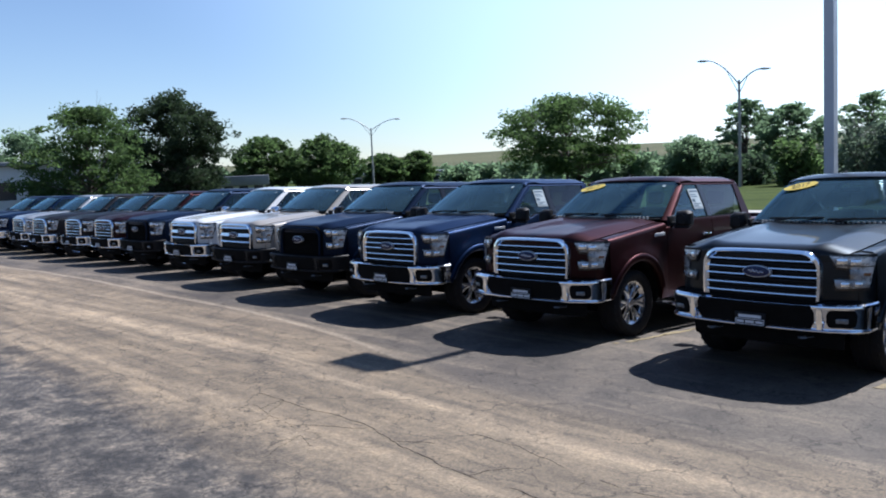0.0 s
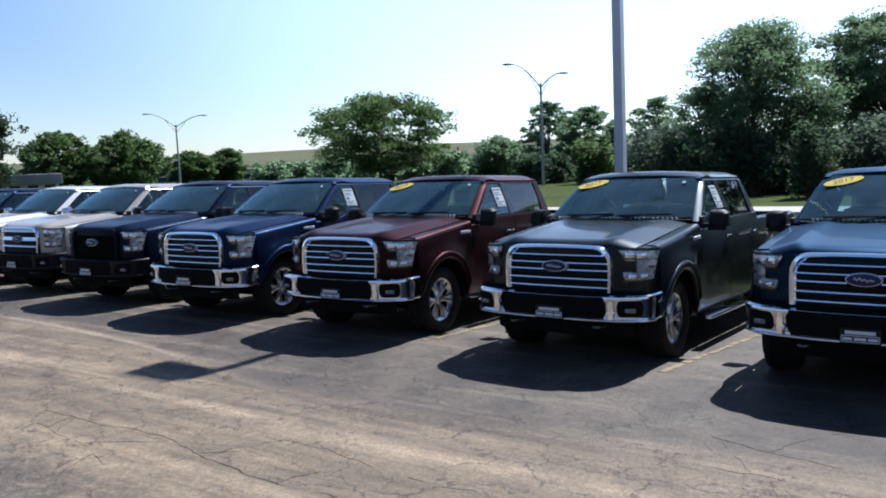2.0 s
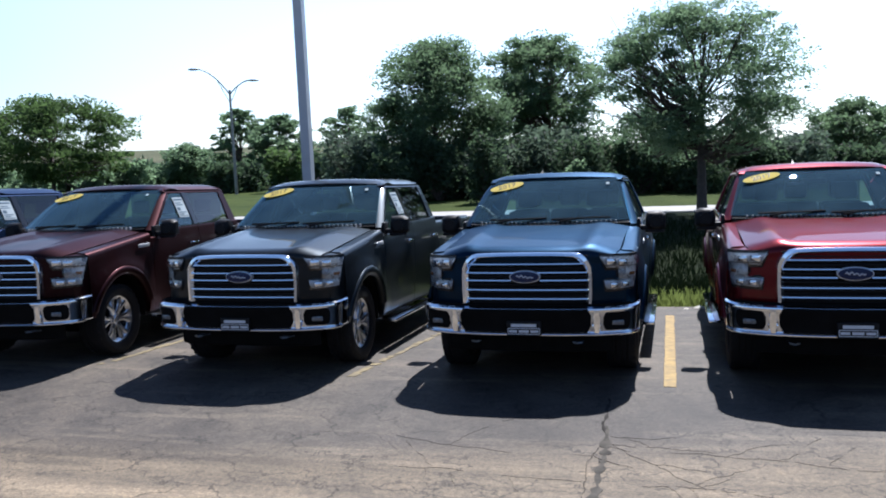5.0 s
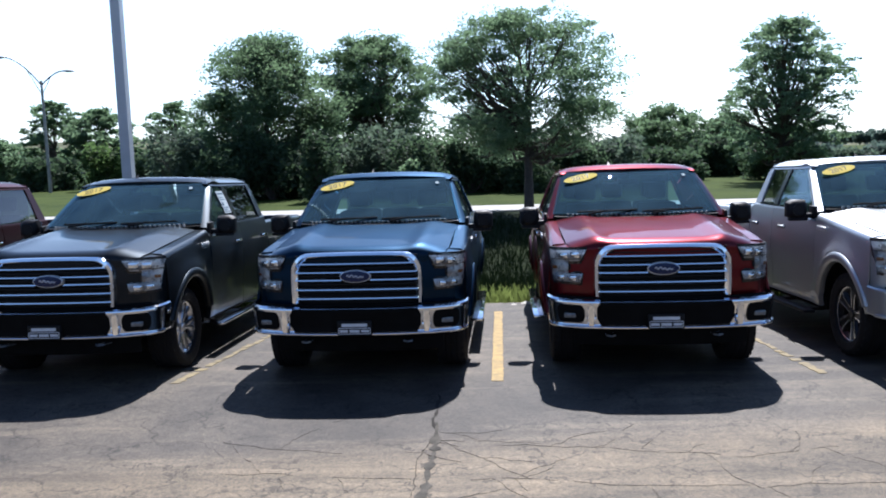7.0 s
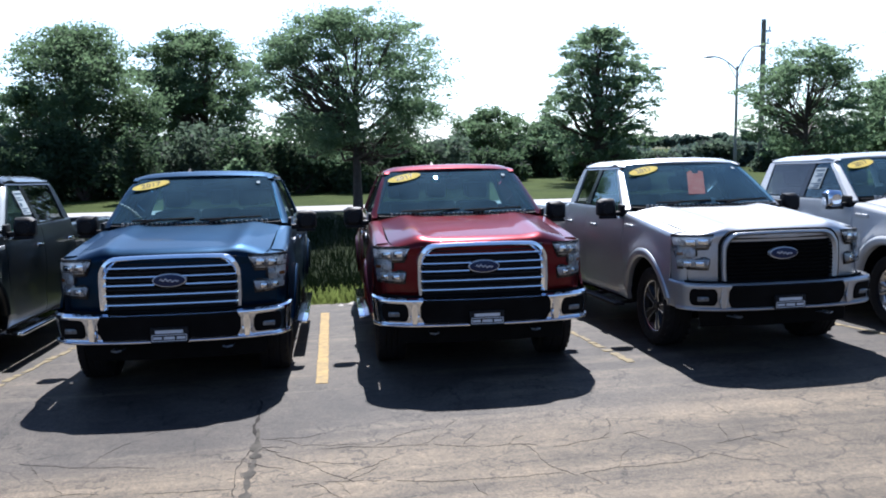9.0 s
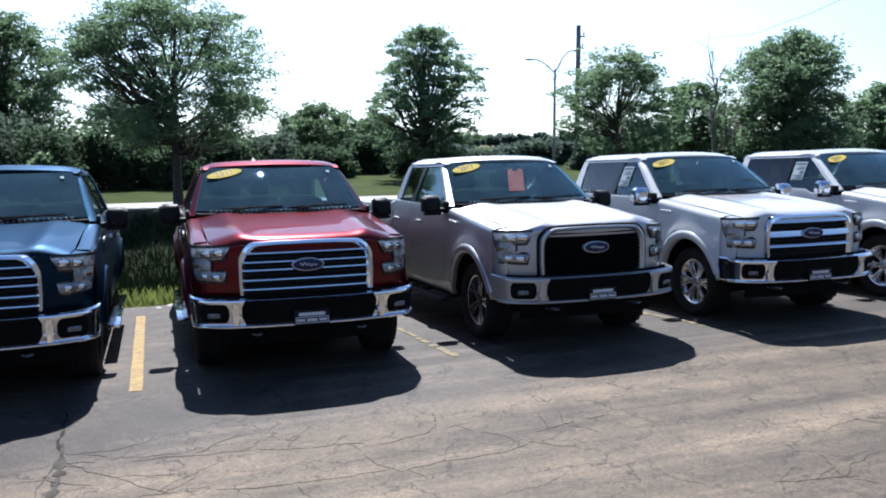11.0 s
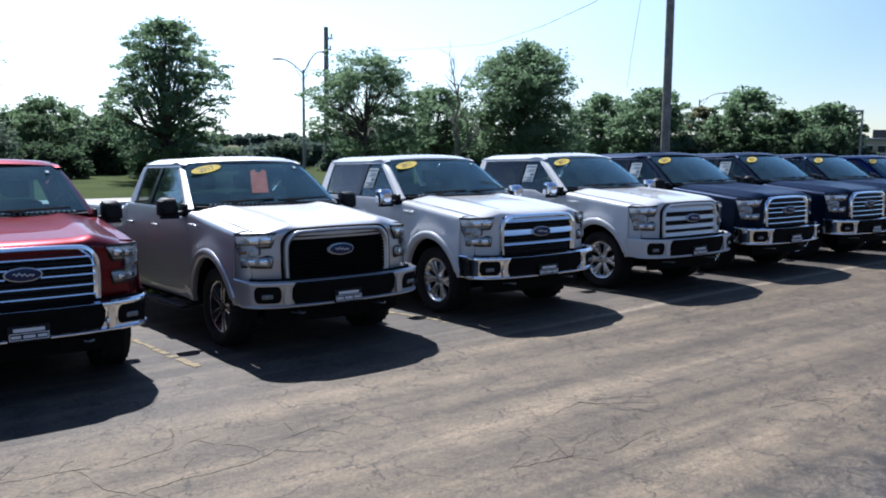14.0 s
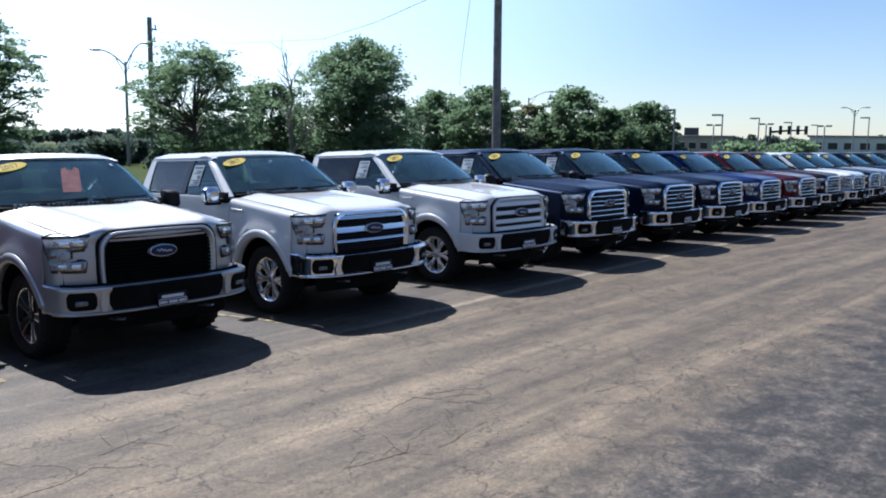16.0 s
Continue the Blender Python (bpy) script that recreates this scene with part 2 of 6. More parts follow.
def tube(points, radius, seg=8, caps=True):
    """A round bar along points; radius is one number or one for each point."""
    pts = [Vector(p) for p in points]
    rs = radius if isinstance(radius, (list, tuple)) else [radius] * len(pts)
    v, f = [], []
    ref = Vector((0.31, 0.17, 0.93)).normalized()
    for i, p in enumerate(pts):
        d = (pts[min(i + 1, len(pts) - 1)] - pts[max(i - 1, 0)]).normalized()
        a = d.cross(ref if abs(d.dot(ref)) < 0.95 else Vector((1, 0, 0))).normalized()
        b = d.cross(a)
        for k in range(seg):
            w = 2 * math.pi * k / seg
            v.append(tuple(p + (a * math.cos(w) + b * math.sin(w)) * rs[i]))
    for i in range(len(pts) - 1):
        for k in range(seg):
            f.append((i * seg + k, i * seg + (k + 1) % seg, (i + 1) * seg + (k + 1) % seg, (i + 1) * seg + k))
    if caps:
        f += [tuple(range(seg - 1, -1, -1)), tuple((len(pts) - 1) * seg + k for k in range(seg))]
    return v, f


def prism(poly, fun, thick_fun):
    """A flat polygon given by (a, b) pairs: fun maps it to space, thick_fun maps it to its back."""
    k = len(poly)
    v = [fun(a, b) for a, b in poly] + [thick_fun(a, b) for a, b in poly]
    return v, [tuple(range(k)), tuple(range(2 * k - 1, k - 1, -1))] + [(i, k + i, k + (i + 1) % k, (i + 1) % k) for i in range(k)]


def interp(x, xs, ys):
    return float(np.interp(x, xs, ys))


def rise(x):
    """The lot is not quite level along the row."""
    return sum(w * interp(x + o, (-40, -33, -27, -22, -19, -14, -11, -8.5, -5.6, -2.8, 0, 2.9, 5.7, 8.5, 11, 14, 16.5, 19, 22, 25, 30, 40),
                          (-0.05, -0.05, -0.03, 0.03, 0.04, 0.05, 0.05, 0.02, 0.0, -0.02, 0.0, 0.01, 0.03, 0.05, 0.06, 0.06, 0.03, -0.01, -0.03, -0.05, -0.09, -0.1))
               for o, w in ((-1.2, 0.25), (0, 0.5), (1.2, 0.25)))


# ---- pickup truck ----
# Truck space: x across, y from the grille (0) to the tail, z up from the ground.
SLOPE, SIT = 0.04, 0.09          # the bays fall away from the lane; the bodies sit low
AXLE_F, AXLE_R, WHEEL_Z, ARCH = 0.86, 4.54, 0.405, 0.52
SIDE_Z, SIDE_X = (0.45, 0.6, 0.8, 1.0, 1.2, 1.32, 1.42), (0.955, 0.985, 1.0, 1.005, 0.995, 0.98, 0.955)


def side_x(y, z):
    x = interp(z, SIDE_Z, SIDE_X)
    if y < 0.6:
        x -= 0.035 * ((0.6 - y) / 0.45) ** 2
    if y > 5.2:
        x -= 0.03 * ((y - 5.2) / 0.6) ** 2
    for ya in (AXLE_F, AXLE_R):
        r = math.hypot(y - ya, z - WHEEL_Z - 0.07)
        x += 0.034 * math.exp(-((r - ARCH - 0.05) / 0.10) ** 2)
    return x - 0.024 * math.exp(-((z - 0.75) / 0.06) ** 2) * (1 if 1.5 < y < 3.74 else 0)


def belt(y):
    return interp(y, (0.1, 0.6, 1.5, 2.2, 3.6, 5.8), (1.265, 1.31, 1.385, 1.40, 1.42, 1.40))


def low(y, sill):
    for ya in (AXLE_F, AXLE_R):
        if abs(y - ya) < ARCH:
            return max(sill, WHEEL_Z + 0.07 + math.sqrt(ARCH ** 2 - (y - ya) ** 2))
    return sill


def stations(y0, y1, step=0.1):
    ys = set(np.linspace(y0, y1, max(3, int((y1 - y0) / step))).round(4).tolist())
    for ya in (AXLE_F, AXLE_R):
        for a in range(0, 181, 9):
            y = round(ya + ARCH * math.cos(radians(a)), 4)
            if y0 < y < y1:
                ys.add(y)
    return sorted(ys)


def bow(x):
    return 0.17 * (abs(x) / 0.95) ** 2.6


def side_panel(y0, y1, sill, roll=0.0, top=None, rows=9):
    """A flank from the sill or wheel arch to the belt; roll turns its top edge inwards."""
    P = []
    for y in stations(y0, y1):
        zb = low(y, sill(y) if callable(sill) else sill)
        zt = top(y) if top else belt(y)
        r = min(0.055, roll)
        col = [(side_x(y, zb) - 0.05, y, zb + 0.004), (side_x(y, zb) - 0.012, y, zb)]
        for i in range(rows):
            z = zb + (zt - r - zb) * (i / (rows - 1))
            col.append((side_x(y, z), y, z + (0.004 if i == 0 else 0)))
        if roll:
            x = side_x(y, zt - r)
            for a in (22, 45, 68, 90):
                col.append((x - r + r * math.cos(radians(a)), y, zt - r + r * math.sin(radians(a))))
            col.append((x - roll, y, zt + 0.004))
        P.append(col)
    return shell(P, 0.012, (0, (y0 + y1) / 2, 0.9))


def fender():
    return side_panel(0.305, 1.50, lambda y: interp(y, (0.305, 0.345, 0.37), (0.6, 0.58, 0.5)) if y < 0.9 else 0.5, 0.14)


def arch_lip(ya):
    """Flared lip round a wheel opening."""
    P = []
    for a in range(18, 163, 6):
        c, q = math.cos(radians(a)), math.sin(radians(a))
        row = []
        for dr, dx in ((-0.014, -0.05), (-0.014, 0.0), (-0.006, 0.013), (0.014, 0.019), (0.045, 0.019), (0.066, 0.012), (0.076, 0.002), (0.079, -0.008)):
            y, z = ya + (ARCH + dr) * c, WHEEL_Z + 0.07 + (ARCH + dr) * q
            row.append((side_x(y, max(0.5, z)) + dx, y, z))
        P.append(row)
    return shell(P, 0.012, (0, ya, WHEEL_Z))


def hood():
    """Domed hood with two ridges that run to the grille's corners, rolled down at its front lip."""
    P = []
    for t in [0, 0.008, 0.018, 0.032, 0.05, 0.07, 0.095, 0.125] + [0.16 + 0.84 * i / 16 for i in range(17)]:
        row = []
        for j in range(37):
            s = -1 + 2 * j / 36
            half = interp(t, (0, 0.12, 1), (0.79, 0.83, 0.845))
            x = s * half
            y0, y1 = bow(x), 1.47 - 0.08 * (1 - s * s)
            y, a = y0 + (y1 - y0) * t, abs(s)
            dome = interp(a, (0, 0.50, 0.60, 0.68, 0.74, 0.82, 0.92, 1.0), (0.068, 0.070, 0.076, 0.086, 0.078, 0.056, 0.030, 0.006)) * interp(t, (0, 0.1, 0.5, 1), (0.95, 1.0, 0.95, 0.72))
            u = max(0.0, 1 - (y - y0) / 0.13)
            row.append((x, y, belt(y) + 0.006 + dome + 0.010 * math.sin(math.pi * t) * (1 - a) - (0.018 + 0.8 * dome) * (1 - math.sqrt(1 - u * u))))
        P.append(row)
    nose = [[(x, y + 0.006, z - 0.07) for x, y, z in P[0]], [(x, y - 0.001, z - 0.014) for x, y, z in P[0]]]
    return shell(nose + P, 0.012, (0, 0.8, 0))


def fascia():
    """Painted panel beside the grille, round the headlight and into the fender."""
    plan = [(0.575, 0.045), (0.68, 0.066), (0.78, 0.098), (0.85, 0.132), (0.905, 0.175), (0.942, 0.225), (0.962, 0.27), (0.974, 0.318)]
    P = []
    for x, y in plan:
        zt = belt(y) - 0.006 - 0.02 * max(0, (x - 0.8) / 0.17) ** 2
        col = [(x, y + 0.012 * abs(k - 3) / 3, 0.81 + (zt - 0.81) * k / 6) for k in range(7)]
        xi = min(x, 0.795)
        col += [(x + (xi - x) * 0.12, y + 0.022, zt + 0.008), (xi, y + 0.035 if x < 0.8 else y, belt(y) + 0.002)]
        P.append(col)
    return shell(P, 0.02, (0, 1, 1))


def lamp_plan(s):
    return interp(s, (0, 0.25, 0.5, 0.75, 0.9, 1), (0.655, 0.765, 0.85, 0.92, 0.951, 0.975)), interp(s, (0, 0.25, 0.5, 0.75, 0.9, 1), (0.06, 0.09, 0.132, 0.193, 0.243, 0.31))


def lamp_patch(s0, s1, z0, z1, proud, thick, n=9):
    """A piece of the headlight along the corner; s0, s1 are given for its foot and head, z0 and z1 for its inner and outer end."""
    made = (lambda P, t, a: skin(P, a)) if thick is None else shell
    P = []
    for i in range(n):
        w = i / (n - 1)
        a, b = z0[0] + (z0[1] - z0[0]) * w, z1[0] + (z1[1] - z1[0]) * w
        col = []
        for k in range(5):
            v = k / 4
            s = max(0.0, min(1.0, (s0[0] + (s1[0] - s0[0]) * w) * (1 - v) + (s0[1] + (s1[1] - s0[1]) * w) * v))
            x, y = lamp_plan(s)
            col.append((x + proud * (0.25 + 0.6 * s), y - proud * (1 - 0.55 * s) + 0.008 * abs(k - 2) / 2, a + (b - a) * v))
        P.append(col)
    return made(P, thick, (0, 1, 1.1))


def headlight(proud, thick, g=0.0):
    """Bracket-shaped lamp in three runs; g shrinks (or, below zero, grows) its outline."""
    return join(lamp_patch((0.13 + g, 0.0 + g), (0.95 - g, 1.0 - g), (1.14 + g, 1.125 + g), (1.268 - g, 1.255 - g), proud, thick),
                lamp_patch((0.38 + g * 2, 0.38 + g * 2), (0.90 - g, 0.95 - g), (1.052 - g, 1.045 - g), (1.14 + g, 1.125 + g), proud, thick),
                lamp_patch((0.12 + g, 0.08 + g), (0.86 - g, 0.90 - g), (0.945 + g, 0.955 + g), (1.052 - g, 1.045 - g), proud, thick))


BOWLS = ((0.25, 1.21, 0.036), (0.55, 1.2, 0.036), (0.32, 0.998, 0.03), (0.62, 1.0, 0.028))


def lamp_bowl(s, z, r):
    """One reflector bowl behind the lens."""
    x, y = lamp_plan(s)
    return moved(join(box(-r * 1.3, r * 1.3, -0.01, 0.01, -r * 0.75, r * 0.75, 0.006), box(-r * 0.8, r * 0.8, -0.014, 0.0, -r * 0.3, r * 0.3, 0.004)), Matrix.Translation((x, y - 0.016, z)) @ Matrix.Rotation(radians(20 + 30 * s), 4, "Z"))


def frame_ring(outer, inner, proud, depth):
    """An arch between two runs of (x, z) pairs, following the nose's curve, with a raised, bevelled face and capped feet."""
    k, v = len(outer), []
    levels = ((0.0, depth), (0.0, 0.0), (0.16, -proud), (0.55, -proud * 1.2), (0.72, -proud * 0.7), (1.0, 0.004), (1.0, depth))
    for w, dy in levels:
        for (xo, zo), (xi, zi) in zip(outer, inner):
            x, z = xo + (xi - xo) * w, zo + (zi - zo) * w
            v.append((x, bow(x) * 0.6 + dy, z))
    n = len(levels)
    f = [(j * k + i, j * k + i + 1, (j + 1) % n * k + i + 1, (j + 1) % n * k + i) for j in range(n) for i in range(k - 1)]
    return v, f + [tuple(j * k for j in range(n)), tuple(j * k + k - 1 for j in range(n - 1, -1, -1))]


def grille_loop(g):
    """Outline of the grille opening, shrunk by g."""
    pts = [(-0.598, 0.825), (-0.605, 0.95), (-0.605, 1.08), (-0.60, 1.17), (-0.582, 1.215), (-0.545, 1.262), (-0.505, 1.287), (-0.46, 1.297), (-0.25, 1.303), (0, 1.305)]
    pts = pts + [(-x, z) for x, z in reversed(pts[:-1])]
    return [(x * (1 - 1.25 * g / 0.62), 0.815 + (z - 0.815) * (1 - g / 0.5)) for x, z in pts]


def bar(x0, x1, z, h, proud, depth=0.03, n=15):
    """A grille bar with bevelled edges whose face leans back to the sky."""
    P = []
    for i in range(n):
        x = x0 + (x1 - x0) * i / (n - 1)
        y = bow(x) * 0.6
        P.append([(x, y + depth, z - h), (x, y - proud * 0.6, z - h), (x, y - proud, z - h * 0.72), (x, y - proud + h * 0.42, z + h * 0.66), (x, y - proud * 0.35, z + h), (x, y + depth, z + h)])
    return shell(P, 0.006, (0, 0.3, z))


def oval(rx, rz, y0, y1, seg=32, dome=0.0):
    v = [(rx * math.cos(2 * math.pi * i / seg), y, rz * math.sin(2 * math.pi * i / seg)) for y in (y1, y0) for i in range(seg)]
    v += [(rx * 0.86 * math.cos(2 * math.pi * i / seg), y0 - dome, rz * 0.8 * math.sin(2 * math.pi * i / seg)) for i in range(seg)]
    f = [(i, (i + 1) % seg, seg + (i + 1) % seg, seg + i) for i in range(seg)] + [(seg + i, seg + (i + 1) % seg, 2 * seg + (i + 1) % seg, 2 * seg + i) for i in range(seg)]
    return v, f + [tuple(2 * seg + i for i in range(seg)), tuple(range(seg - 1, -1, -1))]


def bumper_plan(s):
    """s from -1 to 1 along the bumper, round both corners."""
    a = abs(s)
    x = interp(a, (0, 0.6, 0.75, 0.84, 0.9, 0.94, 1), (0, 0.70, 0.86, 0.937, 0.974, 0.988, 0.992))
    y = interp(a, (0, 0.3, 0.6, 0.75, 0.84, 0.9, 0.94, 1), (-0.10, -0.093, -0.055, -0.002, 0.062, 0.13, 0.2, 0.315))
    return math.copysign(x, s), y


def raked(w):
    """How far the bumper's face stands out at the share w of its height: a rolled head over a face that rakes back."""
    return interp(w, (0, 0.05, 0.12, 0.86, 0.91, 0.95, 0.98, 1), (0.0, 0.010, 0.013, 0.052, 0.053, 0.048, 0.036, 0.012))


def bumper_patch(s0, s1, z0, z1, proud, thick, n=41, bulge=0.016, blunt=0.0, flush=None, rows=14, lean=0.0):
    """A band of the bumper; blunt rounds off both ends over that share of its length."""
    P = []
    for i in range(n):
        s = s0 + (s1 - s0) * i / (n - 1)
        x, y = bumper_plan(s)
        up = 0.022 * abs(s) ** 3
        e = min(i, n - 1 - i) / (n - 1)
        fit = 0.42 + 0.58 * math.sqrt(1 - (1 - e / blunt) ** 2) if blunt and e < blunt else 1.0
        zm = (z0 + z1) / 2
        col = []
        for k in range(rows + 1):
            w = k / rows
            zz = zm + ((z1 - z0) * w - (z1 - z0) / 2) * fit
            off = bulge * (1 - abs(2 * w - 1) ** 7) if flush is None else flush + raked((zz - 0.568) / 0.254) + lean * (1 - w)
            col.append((x * (1 + (proud + off) * 0.4), y - (proud + off) * (1 - 0.6 * abs(s) ** 4), up + zz))
        P.append(col)
    return shell(P, thick, (0, 1.2, 0.7))


def bumper_lip():
    """Rolled bead along the bumper's lower edge, turned up to the sky."""
    P = []
    for i in range(49):
        s = -0.93 + 1.86 * i / 48
        x, y = bumper_plan(s)
        z = 0.577 + 0.022 * abs(s) ** 3
        P.append([(x * (1 + o * 0.4), y - o * (1 - 0.6 * abs(s) ** 4), z + dz) for o, dz in ((0.0, 0.014), (0.03, 0.014), (0.040, 0.011), (0.046, 0.003), (0.045, -0.006), (0.036, -0.013), (0.0, -0.014))])
    return shell(P, 0.004, (0, 1.2, 0.57))


def greenhouse(y, z):
    """Outer half width of the cab above the belt."""
    return interp(z, (1.36, 1.42, 1.6, 1.8, 1.87, 1.93), (0.962, 0.945, 0.872, 0.785, 0.745, 0.66))


def side_poly(poly, thick=0.035):
    sub = []
    for (a, b), (c, d) in zip(poly, poly[1:] + poly[:1]):
        n = max(1, int(abs(d - b) / 0.06))
        sub += [(a + (c - a) * i / n, b + (d - b) * i / n) for i in range(n)]
    return prism(sub, lambda a, b: (greenhouse(a, b), a, b), lambda a, b: (greenhouse(a, b) - thick, a, b))


def side_pane(poly):
    """A flush side window between four corners of (y, z), lower front first, then lower rear, upper rear, upper front."""
    (a0, a1), (b0, b1), (c0, c1), (d0, d1) = poly
    P = []
    for i in range(7):
        t = i / 6
        P.append([(greenhouse(0, z) - 0.012, y, z) for y, z in [((a0 + (b0 - a0) * t) * (1 - w) + (d0 + (c0 - d0) * t) * w, (a1 + (b1 - a1) * t) * (1 - w) + (d1 + (c1 - d1) * t) * w) for w in (0, 0.25, 0.5, 0.75, 1)]])
    return skin(P, (0, 2.5, 1.6))


def roof(y1):
    P = []
    for i in range(17):
        t = i / 16
        row = []
        for j in range(21):
            s = -1 + 2 * j / 20
            y = 2.13 + 0.10 * s * s * (1 - t) + (y1 - 2.13) * t
            z = 1.955 - 0.035 * abs(s) ** 2.2 - 0.05 * max(0, abs(s) - 0.86) / 0.14 * min(1, t / 0.2) - 0.048 * max(0, 1 - t / 0.14) ** 2 - 0.03 * max(0, (t - 0.85) / 0.15) ** 2
            row.append((s * 0.757, y, z))
        P.append(row)
    return shell(P, 0.03, (0, 3, 0))


def windshield():
    P = []
    for i in range(13):
        t = i / 12
        row = []
        for j in range(17):
            s = -1 + 2 * j / 16
            half = 0.878 + (0.725 - 0.878) * t
            y = 1.36 + 0.22 * abs(s) ** 2.2 + (2.165 + 0.06 * s * s - 1.36 - 0.22 * abs(s) ** 2.2) * t
            row.append((s * half, y, 1.455 + (1.895 - 1.455) * t + 0.02 * math.sin(math.pi * t) - 0.018 * s * s * t))
        P.append(row)
    return skin(P, (0, 3, 0.5))


def a_pillar():
    P = []
    for i in range(9):
        t = 0.93 * i / 8
        w = greenhouse(0, 1.42 + 0.46 * t)
        y = 1.57 + (2.235 - 1.57) * t
        z = 1.40 + 0.485 * t - 0.022 * max(0, t - 0.7) / 0.3
        P.append([(w - 0.075, y - 0.012, z + 0.012), (w - 0.03, y + 0.0, z + 0.008), (w + 0.004, y + 0.035, z), (w + 0.002, y + 0.10, z - 0.01)])
    return shell(P, 0.03, (0, 3, 1))


def wheel_rim(style):
    """Six-spoke alloy rim, outer face towards +x."""
    out = [lathe([(0.262, -0.11), (0.232, -0.10), (0.222, 0.06), (0.252, 0.098), (0.266, 0.104), (0.268, 0.094), (0.262, -0.11)], 40)]
    out.append(lathe([(0.001, 0.088), (0.038, 0.088), (0.044, 0.078), (0.06, 0.07), (0.085, 0.058), (0.085, 0.02), (0.001, 0.02)], 24))
    spokes = {"six": 6, "split": 6, "five": 5}[style]
    for i in range(spokes):
        a = 2 * math.pi * i / spokes
        for da in ((-0.14, 0.14) if style != "five" else (0.0,)):
            w0, w1 = (0.028, 0.026) if style != "five" else (0.05, 0.075)
            P = []
            for r, x, w in ((0.06, 0.074, w0), (0.12, 0.085, w0 * 0.9), (0.19, 0.094, w1), (0.248, 0.098, w1 * 1.25)):
                b = a + da * (r - 0.03) / 0.14
                c, s = math.cos(b), math.sin(b)
                P.append([(x - 0.03, r * c - k * w * s, r * s + k * w * c) if abs(k) > 1 else (x - 0.008 * abs(k), r * c - k * w * s, r * s + k * w * c) for k in (-1.05, -0.8, 0, 0.8, 1.05)])
            out.append(shell(P, 0.012, (-0.2, 0, 0)))
    for i in range(6):
        a = 2 * math.pi * (i + 0.5) / 6
        out.append(moved(lathe([(0.001, 0.085), (0.009, 0.084), (0.011, 0.06)], 6), Matrix.Translation((0, 0.06 * math.cos(a), 0.06 * math.sin(a)))))
    return join(*out)


def tyre():
    prof = [(0.262, -0.10), (0.28, -0.128), (0.33, -0.142), (0.375, -0.137), (0.396, -0.122), (0.405, -0.1), (0.407, -0.062), (0.398, -0.058), (0.398, -0.048), (0.409, -0.044),
            (0.41, -0.008), (0.4, -0.005), (0.4, 0.005), (0.41, 0.008), (0.409, 0.044), (0.398, 0.048), (0.398, 0.058), (0.407, 0.062), (0.405, 0.1), (0.396, 0.122), (0.375, 0.137), (0.352, 0.141),
            (0.35, 0.144), (0.33, 0.142), (0.28, 0.128), (0.262, 0.10)]
    out = [lathe([(min(r, WHEEL_Z), t) for r, t in prof], 30, closed=True)]
    for i in range(28):
        a = 2 * math.pi * i / 28
        m = Matrix.Rotation(a, 4, "X")
        for sx in (-1, 1):
            out.append(moved(box(sx * 0.112 - 0.014, sx * 0.112 + 0.014, -0.016, 0.016, 0.385, 0.404), m))
    return join(*out)


def corrugated():
    """The cowl's ribbed vent strip: one bent sheet whose ridges stand above the cowl."""
    P = []
    for vx in np.linspace(-0.72, 0.72, 30):
        for o, z in ((-0.010, 1.424), (-0.008, 1.462), (0.008, 1.462), (0.010, 1.424)):
            P.append([(vx + o, 1.36 + w + 0.13 * (vx / 0.86) ** 2, z) for w in (0, 0.04)])
    return shell(P, 0.004, (0, 1.4, 0))


def machined_faces():
    """Bright turned edges on the five broad spokes and the rim's flange."""
    out = [lathe([(0.252, 0.1), (0.258, 0.106), (0.266, 0.107), (0.269, 0.1), (0.252, 0.1)], 32)]
    for i in range(5):
        a = 2 * math.pi * i / 5
        c, q = math.cos(a), math.sin(a)
        for s in (-1, 1):
            P = []
            for r, x, w in ((0.055, 0.080, 0.036), (0.12, 0.088, 0.036), (0.19, 0.097, 0.05), (0.246, 0.101, 0.066)):
                P.append([(x, r * c - s * k * w * q, r * q + s * k * w * c) for k in (0.62, 0.95)])
            out.append(shell(P, 0.006, (-0.2, 0, 0)))
    return join(*out)


def brake():
    return join(lathe([(0.001, 0.0), (0.17, 0.0), (0.175, -0.02), (0.001, -0.02)], 24), moved(box(-0.04, 0.02, 0.10, 0.18, -0.07, 0.07, 0.015), Matrix()))


def mirror_shell():
    P = []
    for i in range(9):
        t = i / 8
        row = []
        for j in range(12):
            a = 2 * math.pi * j / 11
            cx, cz = 0.104 * max(-1, min(1, 1.25 * math.cos(a))), 0.104 * max(-1, min(1, 1.25 * math.sin(a)))
            k = interp(t, (0, 0.15, 0.45, 1), (0.55, 0.82, 1.0, 1.0))
            row.append((1.122 + cx * k, 1.60 + 0.12 * t, 1.425 + cz * k))
        P.append(row)
    v, f = shell(P, 0.01, (1.122, 1.7, 1.425))
    return join((v, f), prism([(math.cos(q * math.pi / 6) * 0.065, math.sin(q * math.pi / 6) * 0.058) for q in range(12)], lambda a, b: (1.122 + a, 1.602, 1.425 + b), lambda a, b: (1.122 + a, 1.63, 1.425 + b)))


